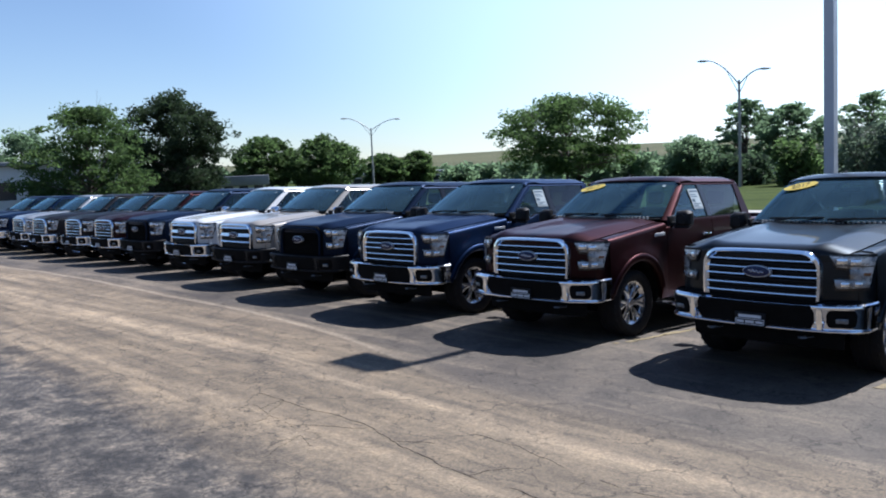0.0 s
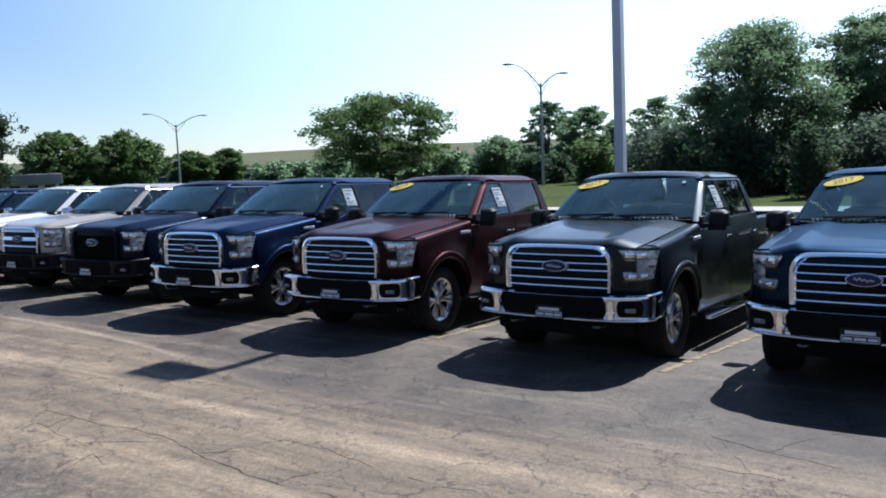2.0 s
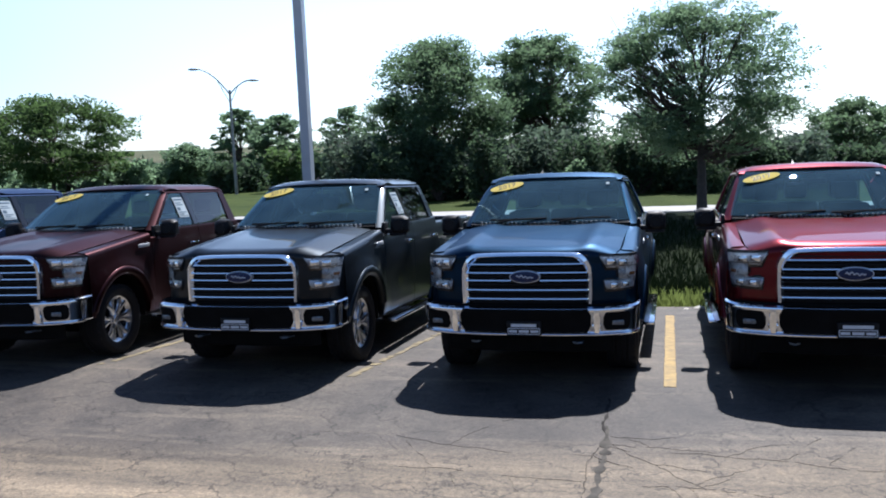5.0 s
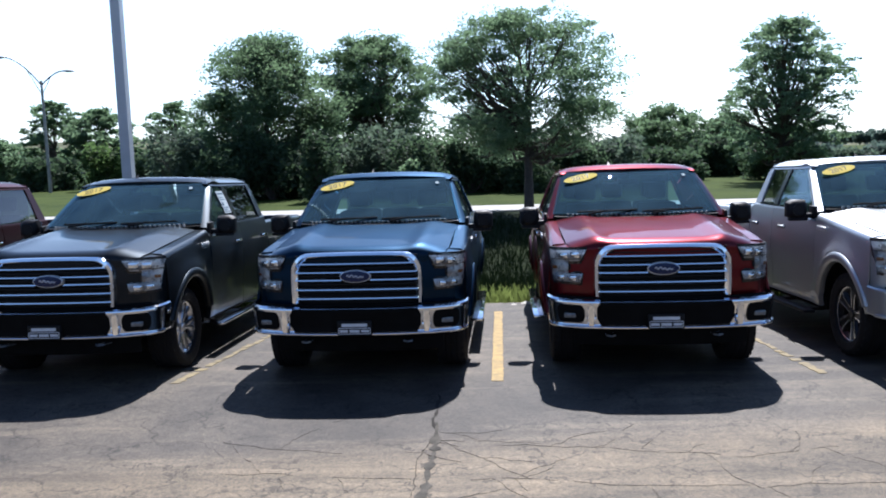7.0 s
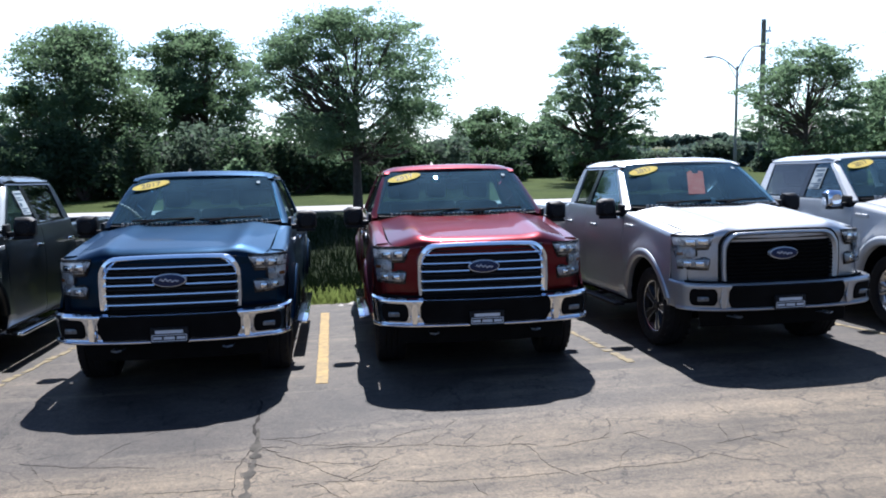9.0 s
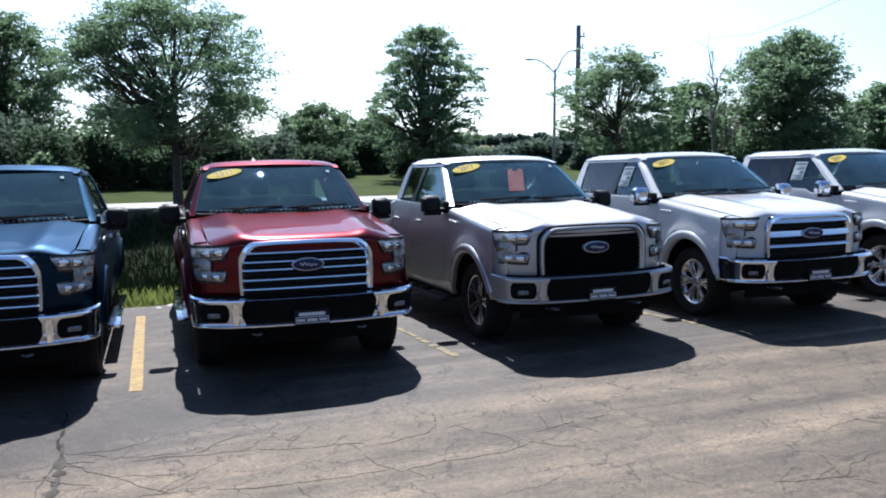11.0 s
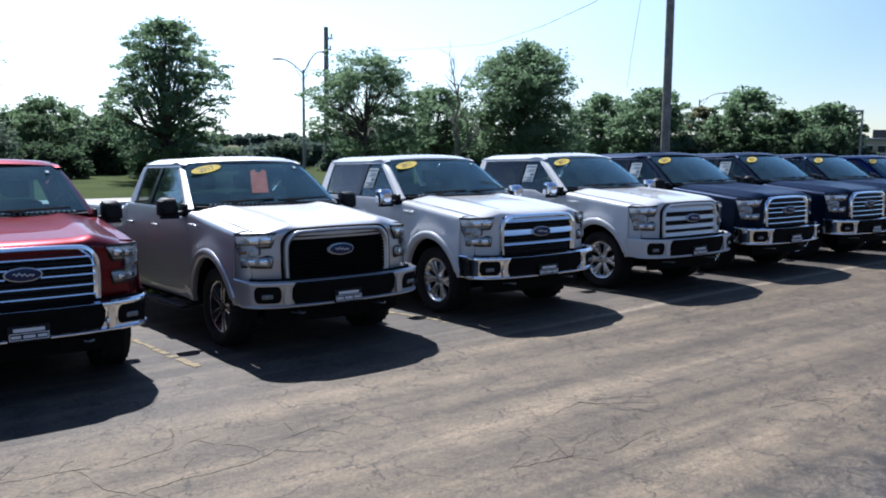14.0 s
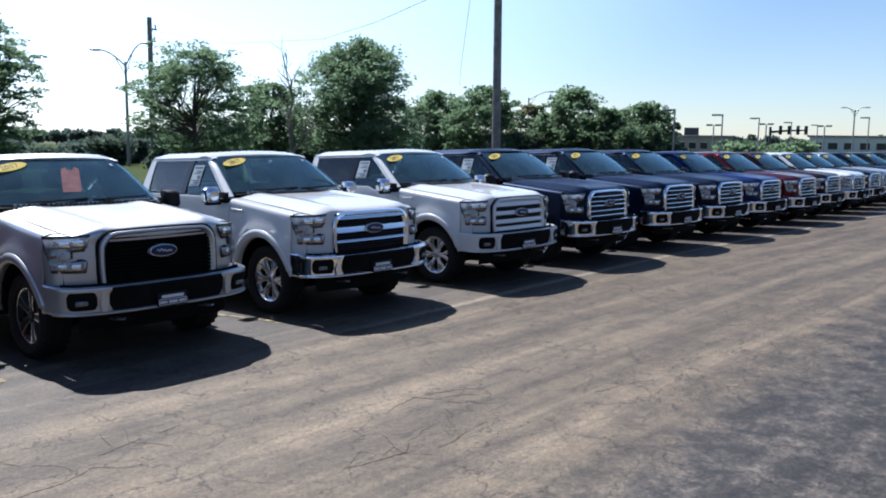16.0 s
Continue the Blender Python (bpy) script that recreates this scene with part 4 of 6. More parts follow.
def asphalt():
    """Worn lot: grey bays, a sandy driving lane with wheel streaks, and old dark seal coat with bare flecks beyond it."""
    m, n, l, b = material("worn_asphalt")
    tc, sep = n.new("ShaderNodeTexCoord"), n.new("ShaderNodeSeparateXYZ")
    l.new(tc.outputs["Object"], sep.inputs[0])
    fine, mid, big = noise_node(n, l, 48.0, 6.0, 0.8).outputs[0], noise_node(n, l, 2.6, 8.0, 0.7).outputs[0], noise_node(n, l, 0.5, 5.0, 0.6).outputs[0]
    wide, lines = streaked(n, l, tc, 0.9, 0.12), streaked(n, l, tc, 3.2, 0.07, 7.0, 0.65)
    y = sep.outputs[1]
    for src, amt in ((mid, 1.5), (wide, 1.0)):
        k = n.new("ShaderNodeMath")
        k.operation = "MULTIPLY_ADD"
        l.new(src, k.inputs[0])
        k.inputs[1].default_value = amt
        l.new(y, k.inputs[2])
        y = k.outputs[0]
    across = n.new("ShaderNodeMapRange")
    across.inputs["From Min"].default_value, across.inputs["From Max"].default_value = -25.0, 17.0
    l.new(sep.outputs[0], across.inputs[0])
    shift = [(-21.0, -0.75), (-13.0, -0.37), (-10.7, -0.16), (-9.2, 0.14), (-7.8, 0.5), (-5.0, 0.5), (0.0, -0.2), (4.0, -0.9), (9.0, -1.05), (15.0, -1.3)]
    lean = n.new("ShaderNodeMath")          # the bays' edge does not run straight along the lane
    lean.operation = "MULTIPLY_ADD"
    l.new(ramp(n, l, across.outputs[0], [((q + 25) / 42, ((g + 2) / 4,) * 3) for q, g in shift]).outputs[0], lean.inputs[0])
    lean.inputs[1].default_value, lean.inputs[2].default_value = 4.0, -2.0
    slid = n.new("ShaderNodeMath")
    l.new(sep.outputs[1], slid.inputs[0])
    l.new(lean.outputs[0], slid.inputs[1])
    edge = n.new("ShaderNodeMath")
    edge.operation = "MULTIPLY_ADD"
    l.new(wide, edge.inputs[0])
    edge.inputs[1].default_value = 0.5
    l.new(slid.outputs[0], edge.inputs[2])
    askew = n.new("ShaderNodeMath")
    askew.operation = "MULTIPLY_ADD"
    l.new(mid, askew.inputs[0])
    askew.inputs[1].default_value = 0.7
    l.new(edge.outputs[0], askew.inputs[2])
    rim = n.new("ShaderNodeMapRange")
    rim.inputs["From Min"].default_value, rim.inputs["From Max"].default_value = -3.8, 1.2
    l.new(askew.outputs[0], rim.inputs[0])
    zone = n.new("ShaderNodeMapRange")
    zone.inputs["From Min"].default_value, zone.inputs["From Max"].default_value = -6.75, 5.25
    l.new(y, zone.inputs[0])
    lane = ramp(n, l, rim.outputs[0], [(0.10, (1, 1, 1)), (0.54, (0.92, 0.92, 0.92)), (0.65, (0, 0, 0))])
    seal = ramp(n, l, zone.outputs[0], [(0.26, (1, 1, 1)), (0.335, (0, 0, 0))])
    bays = ramp(n, l, big, [(0.38, (0.040, 0.038, 0.037)), (0.5, (0.058, 0.055, 0.052)), (0.62, (0.082, 0.077, 0.070))])
    tan = ramp(n, l, lines, [(0.34, (0.076, 0.066, 0.055)), (0.46, (0.119, 0.102, 0.082)), (0.56, (0.157, 0.134, 0.106)), (0.66, (0.202, 0.172, 0.136))])
    worn = ramp(n, l, lines, [(0.52, (0, 0, 0)), (0.62, (0.6, 0.6, 0.6))])
    col = mixed(n, l, "MIX", worn.outputs[0], bays.outputs[0], (0.129, 0.119, 0.102))
    col = mixed(n, l, "MIX", lane.outputs[0], col, tan.outputs[0])
    spot = n.new("ShaderNodeMapRange")
    spot.inputs["From Min"].default_value, spot.inputs["From Max"].default_value = -2.0, 0.0
    l.new(edge.outputs[0], spot.inputs[0])
    pale = ramp(n, l, spot.outputs[0], [(0.395, (0, 0, 0)), (0.415, (0.85, 0.85, 0.85)), (0.44, (0.6, 0.6, 0.6)), (0.48, (0, 0, 0))])
    ends = ramp(n, l, across.outputs[0], [(0.33, (0.45, 0.45, 0.45)), (0.42, (0.08, 0.08, 0.08)), (0.69, (0.1, 0.1, 0.1)), (0.75, (1, 1, 1))])
    pale = n.new("ShaderNodeMath"), pale
    pale[0].operation = "MULTIPLY"
    l.new(pale[1].outputs[0], pale[0].inputs[0])
    l.new(ends.outputs[0], pale[0].inputs[1])
    col = mixed(n, l, "MIX", pale[0].outputs[0], col, (0.32, 0.295, 0.25))
    tracks = n.new("ShaderNodeMapRange")          # pale wheel tracks and darker strips between them
    tracks.inputs["From Min"].default_value, tracks.inputs["From Max"].default_value = -4.5, 0.0
    warp = n.new("ShaderNodeMath")
    warp.operation = "MULTIPLY_ADD"
    l.new(streaked(n, l, tc, 1.6, 0.2), warp.inputs[0])
    warp.inputs[1].default_value = 0.55
    l.new(sep.outputs[1], warp.inputs[2])
    l.new(warp.outputs[0], tracks.inputs[0])
    worn_rows = ((-4.0, 0.92), (-3.62, 1.28), (-3.35, 1.05), (-2.9, 0.74), (-2.5, 0.95), (-2.25, 1.34), (-2.0, 1.05), (-1.72, 0.8), (-1.2, 1.0))
    col = mixed(n, l, "MULTIPLY", 0.8, col, ramp(n, l, tracks.outputs[0], [((q + 4.5) / 4.5, (g, g, g * 0.98)) for q, g in worn_rows]).outputs[0])
    fleck = noise_node(n, l, 19.0, 6.0, 0.8).outputs[0]
    patchy = n.new("ShaderNodeMix")
    patchy.inputs[0].default_value = 0.42
    l.new(mid, patchy.inputs[2])
    l.new(fleck, patchy.inputs[3])
    dark = ramp(n, l, patchy.outputs[0], [(0.38, (0.020, 0.021, 0.022)), (0.48, (0.039, 0.039, 0.039)), (0.55, (0.075, 0.074, 0.071)), (0.62, (0.132, 0.126, 0.114))])
    col = mixed(n, l, "MULTIPLY", lane.outputs[0], col, (0.975, 1.0, 0.965))
    col = mixed(n, l, "MIX", seal.outputs[0], col, dark.outputs[0])
    col = mixed(n, l, "MULTIPLY", 0.5, col, ramp(n, l, mid, [(0.39, (0.6, 0.6, 0.62)), (0.5, (1, 1, 1)), (0.61, (1.35, 1.31, 1.25))]).outputs[0])
    col = mixed(n, l, "MULTIPLY", 0.55, col, ramp(n, l, fine, [(0.38, (0.35, 0.35, 0.36)), (0.5, (1, 1, 1)), (0.63, (1.8, 1.74, 1.65))]).outputs[0])
    col = mixed(n, l, "MULTIPLY", 0.36, col, ramp(n, l, fleck, [(0.40, (0.55, 0.55, 0.56)), (0.5, (1, 1, 1)), (0.60, (1.5, 1.46, 1.4))]).outputs[0])
    vor = n.new("ShaderNodeTexVoronoi")
    vor.feature = "DISTANCE_TO_EDGE"
    vor.inputs["Scale"].default_value = 3.1
    squash = n.new("ShaderNodeMapping")
    squash.inputs["Scale"].default_value = (0.55, 1.25, 1)
    l.new(mixed(n, l, "MIX", 0.3, tc.outputs["Object"], noise_node(n, l, 4.5, 5.0).outputs["Color"]), squash.inputs["Vector"])
    l.new(squash.outputs[0], vor.inputs["Vector"])
    gate = ramp(n, l, noise_node(n, l, 0.45, 3.0).outputs[0], [(0.34, (0, 0, 0)), (0.45, (0.95, 0.95, 0.95))])
    col = mixed(n, l, "MULTIPLY", gate.outputs[0], col, ramp(n, l, vor.outputs[0], [(0.0, (0.26, 0.26, 0.26)), (0.008, (0.45, 0.45, 0.45)), (0.019, (1, 1, 1))]).outputs[0])
    col = mixed(n, l, "MULTIPLY", 1.0, col, (1.085, 0.975, 0.86))
    along = n.new("ShaderNodeMapRange")          # the asphalt grows paler towards -x and darker towards +x
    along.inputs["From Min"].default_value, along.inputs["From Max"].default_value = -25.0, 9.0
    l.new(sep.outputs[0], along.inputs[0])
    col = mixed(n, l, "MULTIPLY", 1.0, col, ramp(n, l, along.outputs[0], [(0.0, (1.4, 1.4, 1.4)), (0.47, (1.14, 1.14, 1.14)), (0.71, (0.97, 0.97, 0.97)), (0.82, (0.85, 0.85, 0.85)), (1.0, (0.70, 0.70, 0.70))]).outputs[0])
    l.new(col, b.inputs["Base Color"])
    b.inputs["Roughness"].default_value = 0.66
    b.inputs["Specular IOR Level"].default_value = 0.35
    bump(n, l, fine, b, 0.7, 0.008)
    return m


def grassy(name, dark, light, scale=1.2):
    m, n, l, b = material(name)
    big, small = noise_node(n, l, scale, 5.0), noise_node(n, l, scale * 40, 4.0, 0.7)
    mix = n.new("ShaderNodeMix")
    mix.data_type, mix.blend_type = "RGBA", "MULTIPLY"
    mix.inputs[0].default_value = 0.7
    l.new(ramp(n, l, big.outputs[0], [(0.3, dark), (0.7, light)]).outputs[0], mix.inputs[6])
    l.new(ramp(n, l, small.outputs[0], [(0.3, (0.4, 0.4, 0.4)), (0.7, (1.4, 1.4, 1.2))]).outputs[0], mix.inputs[7])
    l.new(mix.outputs[2], b.inputs["Base Color"])
    b.inputs["Roughness"].default_value, b.inputs["Specular IOR Level"].default_value = 0.95, 0.08
    bump(n, l, small.outputs[0], b, 0.8, 0.03)
    return m


ASPHALT = asphalt()
# the verge's backlit shade is put into this near-black green
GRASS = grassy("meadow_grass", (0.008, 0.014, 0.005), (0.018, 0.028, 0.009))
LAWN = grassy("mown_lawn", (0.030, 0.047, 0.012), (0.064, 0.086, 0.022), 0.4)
HILLGRASS = grassy("hill_grass", (0.075, 0.085, 0.05), (0.125, 0.125, 0.08), 0.02)
ROADTOP = plain("road_surface", (0.34, 0.33, 0.31), 0.85, 0, 0.12, 0.8, relief=0.3)
PAINTLINE = plain("yellow_line_paint", (0.31, 0.22, 0.09), 0.85, 0, 0.35, 11.0, relief=0.3)
STONE = plain("pale_stone", (0.40, 0.38, 0.34), 0.85, 0, 0.25, 6.0, relief=0.4)
TAR = plain("crack_filler", (0.046, 0.042, 0.038), 0.95, 0, 0.3, 12.0, spec=0.05)


def lot(x, y):
    """Height of the asphalt: a level lane, and bays that fall towards the verge."""
    return rise(x) + SIT * interp(y, (-9, -2.4, -1.4, -0.9, -0.3, 0.2, 9), (0, 0, 0.25, 0.55, 0.9, 1, 1)) - SLOPE * interp(y, (-9, -0.4, 0, 0.4, 1, 9), (0, 0, 0.08, 0.4, 1, 9))


def surface(name, build, mat, label, category, kind="structure", m=None, key=""):
    ob = new(name, shared(name + key, build, mat))
    if m is not None:
        ob.matrix_basis = m
    return tagged(ob, label, category, "", kind)


def sheet(x0, x1, y0, y1, z, nx, ny, height=None):
    vs = [(x0 + (x1 - x0) * i / nx, y0 + (y1 - y0) * j / ny, 0) for i in range(nx + 1) for j in range(ny + 1)]
    vs = [(x, y, z + (height(x, y) if height else 0)) for x, y, _ in vs]
    return vs, [(i * (ny + 1) + j, (i + 1) * (ny + 1) + j, (i + 1) * (ny + 1) + j + 1, i * (ny + 1) + j + 1) for i in range(nx) for j in range(ny)]


def hill(x, y):
    d = math.hypot(x, y)
    h = 17.0 * max(0, min(1, (d - 420) / 260)) * (0.75 + 0.5 * noise.noise((x * 0.004, y * 0.004, 0)))
    return h * max(0, min(1, (-x + 60) / 200)) * max(0, min(1, (y - 150) / 200))


surface("ground", lambda: sheet(-1800, 1800, -1200, 2400, -0.62, 90, 90, hill), HILLGRASS, "grassy open land with a low far hill", "ground")
def swale(y):
    return interp(y, (4.8, 6.5, 9.5, 13, 17, 20.2), (-0.16, -0.22, -0.5, -0.5, -0.15, -0.02))


surface("verge", lambda: sheet(-160, 160, 4.88, 20.9, 0, 160, 24, lambda x, y: rise(x) * 0.5 + swale(y) + 0.05 * noise.noise((x * 0.7, y * 0.7, 0)) * min(1, (y - 4.88), (20.9 - y))), GRASS, "long unmown grass behind the parked row, shade put into its green", "grass")
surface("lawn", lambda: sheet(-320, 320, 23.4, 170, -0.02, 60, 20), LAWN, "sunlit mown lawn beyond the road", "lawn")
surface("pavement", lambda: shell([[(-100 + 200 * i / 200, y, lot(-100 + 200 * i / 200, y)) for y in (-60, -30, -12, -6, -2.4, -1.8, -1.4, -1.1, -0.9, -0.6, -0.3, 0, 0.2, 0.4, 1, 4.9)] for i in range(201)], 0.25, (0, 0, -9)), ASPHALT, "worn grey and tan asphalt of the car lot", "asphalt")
surface("road", lambda: box(-400, 400, 20.9, 23.4, -0.3, 0.02), ROADTOP, "pale street surface behind the verge", "road")

# yellow bay lines, worn at their ends
rnd = random.Random(4)
WORNLINE = plain("worn_line_paint", (0.20, 0.16, 0.085), 0.85, 0, 0.35, 7.0, relief=0.3)
ENDS = {-3: (-10.4, 0.45, 0.12), -2: (-7.45, 0.33, 0.10), -1: (-4.5, 0.15, 0.12), 0: (-1.482, 0.07, 0.02), 1: (1.44, 0.10, -0.06), 2: (4.46, 0.26, -0.12), 3: (7.6, 0.45, -0.12)}
for k in range(-12, 12):
    x0, y0, slant = ENDS.get(k, (-1.46 + 2.95 * k, 0.7, 0.0))

    def stripe(x0=x0, y0=y0, slant=slant, seed=k):
        r2, out, i = random.Random(seed), [], 0
        while i < 119:
            run = 119 if seed == 0 else r2.randint(2, 9)
            P, off, half = [], (0 if seed == 0 else r2.uniform(-0.02, 0.02)), (0.055 if seed == 0 else r2.uniform(0.02, 0.048))
            for q in range(i, min(119, i + run) + 1):
                y = y0 + 4.0 * q / 119
                x = x0 + slant * (y - y0) + off
                a, b = (r2.uniform(-1, 1) * (0.007 if seed == 0 else 0.016) for _ in range(2))
                P.append([(x - half + a, y, lot(x, y) + 0.005), (x, y, lot(x, y) + 0.0055), (x + half + b, y, lot(x, y) + 0.005)])
            if len(P) > 1:
                out.append(shell(P, 0.003, (0, 0, -9)))
            i += run + r2.choice((0, 0, 1, 1, 2, 3))
        return join(*out)
    ob = new("bay_line", shared("bay line %d" % k, stripe, PAINTLINE if k == 0 else WORNLINE))
    tagged(ob, "bright yellow painted parking bay line" if k == 0 else "faded and broken yellow parking bay line", "parking line", "painted bay lines", "structure")


def crack_path(a, b, seed, rough=0.06):
    """A broken line between two points by midpoint displacement."""
    r2, pts = random.Random(seed), [Vector(a), Vector(b)]
    while (pts[1] - pts[0]).length > 0.045:
        out = [pts[0]]
        for p, q in zip(pts, pts[1:]):
            d = q - p
            out += [p + d * r2.uniform(0.35, 0.65) + Vector((-d.y, d.x)).normalized() * r2.uniform(-1, 1) * rough * d.length ** 0.8, q]
        pts = out
    return pts


def crack_strip(pts, w, seed):
    """Sunken dark strips of uneven width along a line, tapered and, where thin, broken off here and there."""
    r2, out, i = random.Random(seed), [], 0
    while i < len(pts) - 2:
        run = len(pts) if w > 0.0045 else r2.randint(6, 26)
        part_pts, P = pts[i:i + run], []
        for k, p in enumerate(part_pts):
            d = (part_pts[min(k + 1, len(part_pts) - 1)] - part_pts[max(k - 1, 0)]).normalized()
            h = w * r2.choice((0.15, 0.25, 0.4, 0.55, 0.8)) * min(1.0, 0.2 + 0.25 * k, 0.2 + 0.25 * (len(part_pts) - 1 - k))
            P.append([(p.x - d.y * h, p.y + d.x * h, lot(p.x, p.y) + 0.004), (p.x + d.y * h, p.y - d.x * h, lot(p.x, p.y) + 0.004)])
        if len(P) > 2:
            out.append(shell(P, 0.002, (0, 0, -9)))
        i += run + r2.choice((-1, -1, 1, 3, 7))
    return join(*out)


def crack(x0, y0, x1, y1, w, branches, seed):
    r2, main = random.Random(seed), crack_path((x0, y0), (x1, y1), seed)
    out = [crack_strip(main, w, seed)]
    for k in range(branches):
        p = main[r2.randrange(1, len(main) - 1)]
        reach, way = r2.uniform(0.2, 0.75), math.atan2(y1 - y0, x1 - x0) + r2.choice((-1, 1)) * r2.uniform(0.5, 1.4)
        out.append(crack_strip(crack_path(p, p + Vector((math.cos(way), math.sin(way))) * reach, seed * 50 + k, 0.09), w * 0.6, k))
    return join(*out)


for i, (x0, y0, x1, y1, w, branches) in enumerate([
        (-2.0, -0.3, -1.98, -1.15, 0.022, 0), (-1.98, -1.1, -1.99, -3.2, 0.0046, 2), (-9.2, -3.38, -4.6, -3.75, 0.0042, 7), (-8.9, -3.62, -7.4, -3.95, 0.0024, 3),
        (-3.6, -1.3, -2.05, -1.55, 0.0026, 2), (-1.95, -1.15, -1.5, -1.42, 0.0028, 1), (-1.5, -1.42, -0.7, -1.5, 0.0028, 2), (-0.7, -1.5, 0.2, -1.72, 0.0026, 3), (0.2, -1.72, 0.9, -1.55, 0.0022, 2), (-1.95, -1.3, -1.3, -2.05, 0.0024, 2),
        (-3.4, -1.9, -2.1, -2.0, 0.0020, 3), (-1.7, -2.03, -0.37, -2.16, 0.0026, 5), (-0.37, -2.16, 1.2, -2.05, 0.0022, 3), (-2.6, -2.5, -0.4, -2.6, 0.0022, 5),
        (2.3, -3.25, 3.1, -3.45, 0.0026, 5), (3.1, -3.45, 3.7, -3.35, 0.0022, 3), (4.9, -3.55, 5.6, -3.75, 0.0022, 3), (3.3, -2.65, 3.9, -2.5, 0.0020, 3), (1.3, -1.9, 2.0, -1.75, 0.0022, 3), (-6.6, -2.9, -4.4, -3.0, 0.0018, 3)]):
    surface("pavement_crack", lambda: crack(x0, y0, x1, y1, w, branches, i + 3), TAR, "dark crack in the worn asphalt", "crack", key=" %d" % i)

SEALBAND = plain("old_joint_filler", (0.078, 0.071, 0.060), 0.9, 0, 0.45, 9.0, relief=0.3, spec=0.1)
surface("pavement_joint", lambda: crack_strip(crack_path((-1.985, -0.95), (-2.02, -3.6), 77, 0.03), 0.055, 77), SEALBAND, "broad dull band of old filler along a pavement joint", "joint")


def blades(x0, x1, y0, y1, count, h0, h1, seed, near=1.0):
    """Grass blades as bent slivers standing on the verge."""
    rng = np.random.default_rng(seed)
    x, y = rng.uniform(x0, x1, count), y0 + (y1 - y0) * rng.random(count) ** near
    h, a, w = rng.uniform(h0, h1, count), rng.uniform(0, math.tau, count), rng.uniform(0.004, 0.010, count)
    base = np.stack([x, y, np.interp(y, (4.8, 6.5, 9.5, 13, 17, 20.2), (-0.16, -0.22, -0.5, -0.5, -0.15, -0.02)) - 0.04], axis=1)
    side = np.stack([np.cos(a) * w, np.sin(a) * w, np.zeros(count)], axis=1)
    lean = np.stack([-np.sin(a), np.cos(a), np.zeros(count)], axis=1) * (h * rng.uniform(0.05, 0.5, count))[:, None]
    up = np.stack([np.zeros(count), np.zeros(count), h], axis=1)
    q = np.stack([base - side, base + side, base + lean * 0.35 + up * 0.65 + side * 0.7, base + lean + up], axis=1)
    return q.reshape(-1, 3), np.arange(count * 4).reshape(-1, 4)


# ---- the parked row ----
DARKRIM = plain("dark_wheel_paint", (0.014, 0.014, 0.016), 0.35, 0.5, 0.3, 9.0)
ROW = [
    (-14, "navy", "bars", "chrome", {}), (-13, "flame", "bars", "chrome", {}), (-12, "silver", "bars", "chrome", {}), (-11, "black", "bars", "chrome", {}), (-10, "black", "bars", "chrome", {}),
    (-9, "bronze", "bars", "chrome", {}), (-8, "navy", "sport", "black", {}), (-7, "white", "wing", "chrome", dict(mirrors="chrome")), (-6, "gold", "wing", "black", dict(mirrors="chrome")),
    (-5, "navy", "sport", "black", {}), (-4, "flame", "bars", "chrome", dict(paper=True)), (-3, "bronze", "bars", "chrome", dict(paper=True)), (-2, "grey", "bars", "chrome", dict(paper=True, yaw=-1.2)),
    (-1, "bluejeans", "bars", "chrome", dict(yaw=-1.3)), (0, "ruby", "bars", "chrome", dict(yaw=-1.5)), (1, "silver", "sport", "body", dict(cab="extended", red_sheet=True, yaw=0.8, wheel="five", rim=DARKRIM)),
    (2, "white", "wing", "chrome", dict(mirrors="chrome", paper=True)), (3, "white", "satin", "body", dict(mirrors="chrome", paper=True, wheel="six")), (4, "navy", "bars", "chrome", dict(paper=True)),
    (5, "navy", "bars", "chrome", dict(paper=True)), (6, "navy", "bars", "chrome", {}), (7, "cobalt", "bars", "chrome", {}), (8, "ruby", "bars", "chrome", {}), (9, "bronze", "bars", "chrome", {}),
    (10, "white", "bars", "chrome", {}), (11, "navy", "bars", "chrome", {}), (12, "silver", "bars", "chrome", {}), (13, "navy", "bars", "chrome", {}), (14, "grey", "bars", "chrome", {}), (15, "black", "bars", "chrome", {})]
WORDS = dict(navy="dark navy", cobalt="cobalt blue", flame="bright blue", silver="silver", black="black", bronze="dark bronze-red", white="white", gold="pale gold", grey="graphite grey", bluejeans="deep blue", ruby="ruby red")
TRIMS = {"bars": "with chrome barred grille", "sport": "with plain black grille", "wing": "with wide chrome winged grille", "satin": "with satin metal grille"}
SPOT = {-4: (-11.2, 0.02), -3: (-8.5, 0.02), -2: (-5.57, 0.02), -1: (-2.74, 0.03), 0: (0.0, 0.0), 1: (2.89, -0.03), 2: (5.66, 0.0), 3: (8.58, 0.0),
        4: (11.15, 0.07), 5: (13.8, 0.1), 6: (16.45, 0.23), 7: (19.1, 0.38), 8: (21.75, 0.42), 9: (24.4, 0.61), 10: (27.05, 0.68), 11: (29.7, 0.93),
        -5: (-13.85, 0.24), -6: (-16.5, 0.5), -7: (-19.15, 0.71), -8: (-21.8, 0.79), -9: (-24.45, 1.02), -10: (-27.1, 1.16), -11: (-29.75, 1.06), -12: (-32.4, 1.24)}
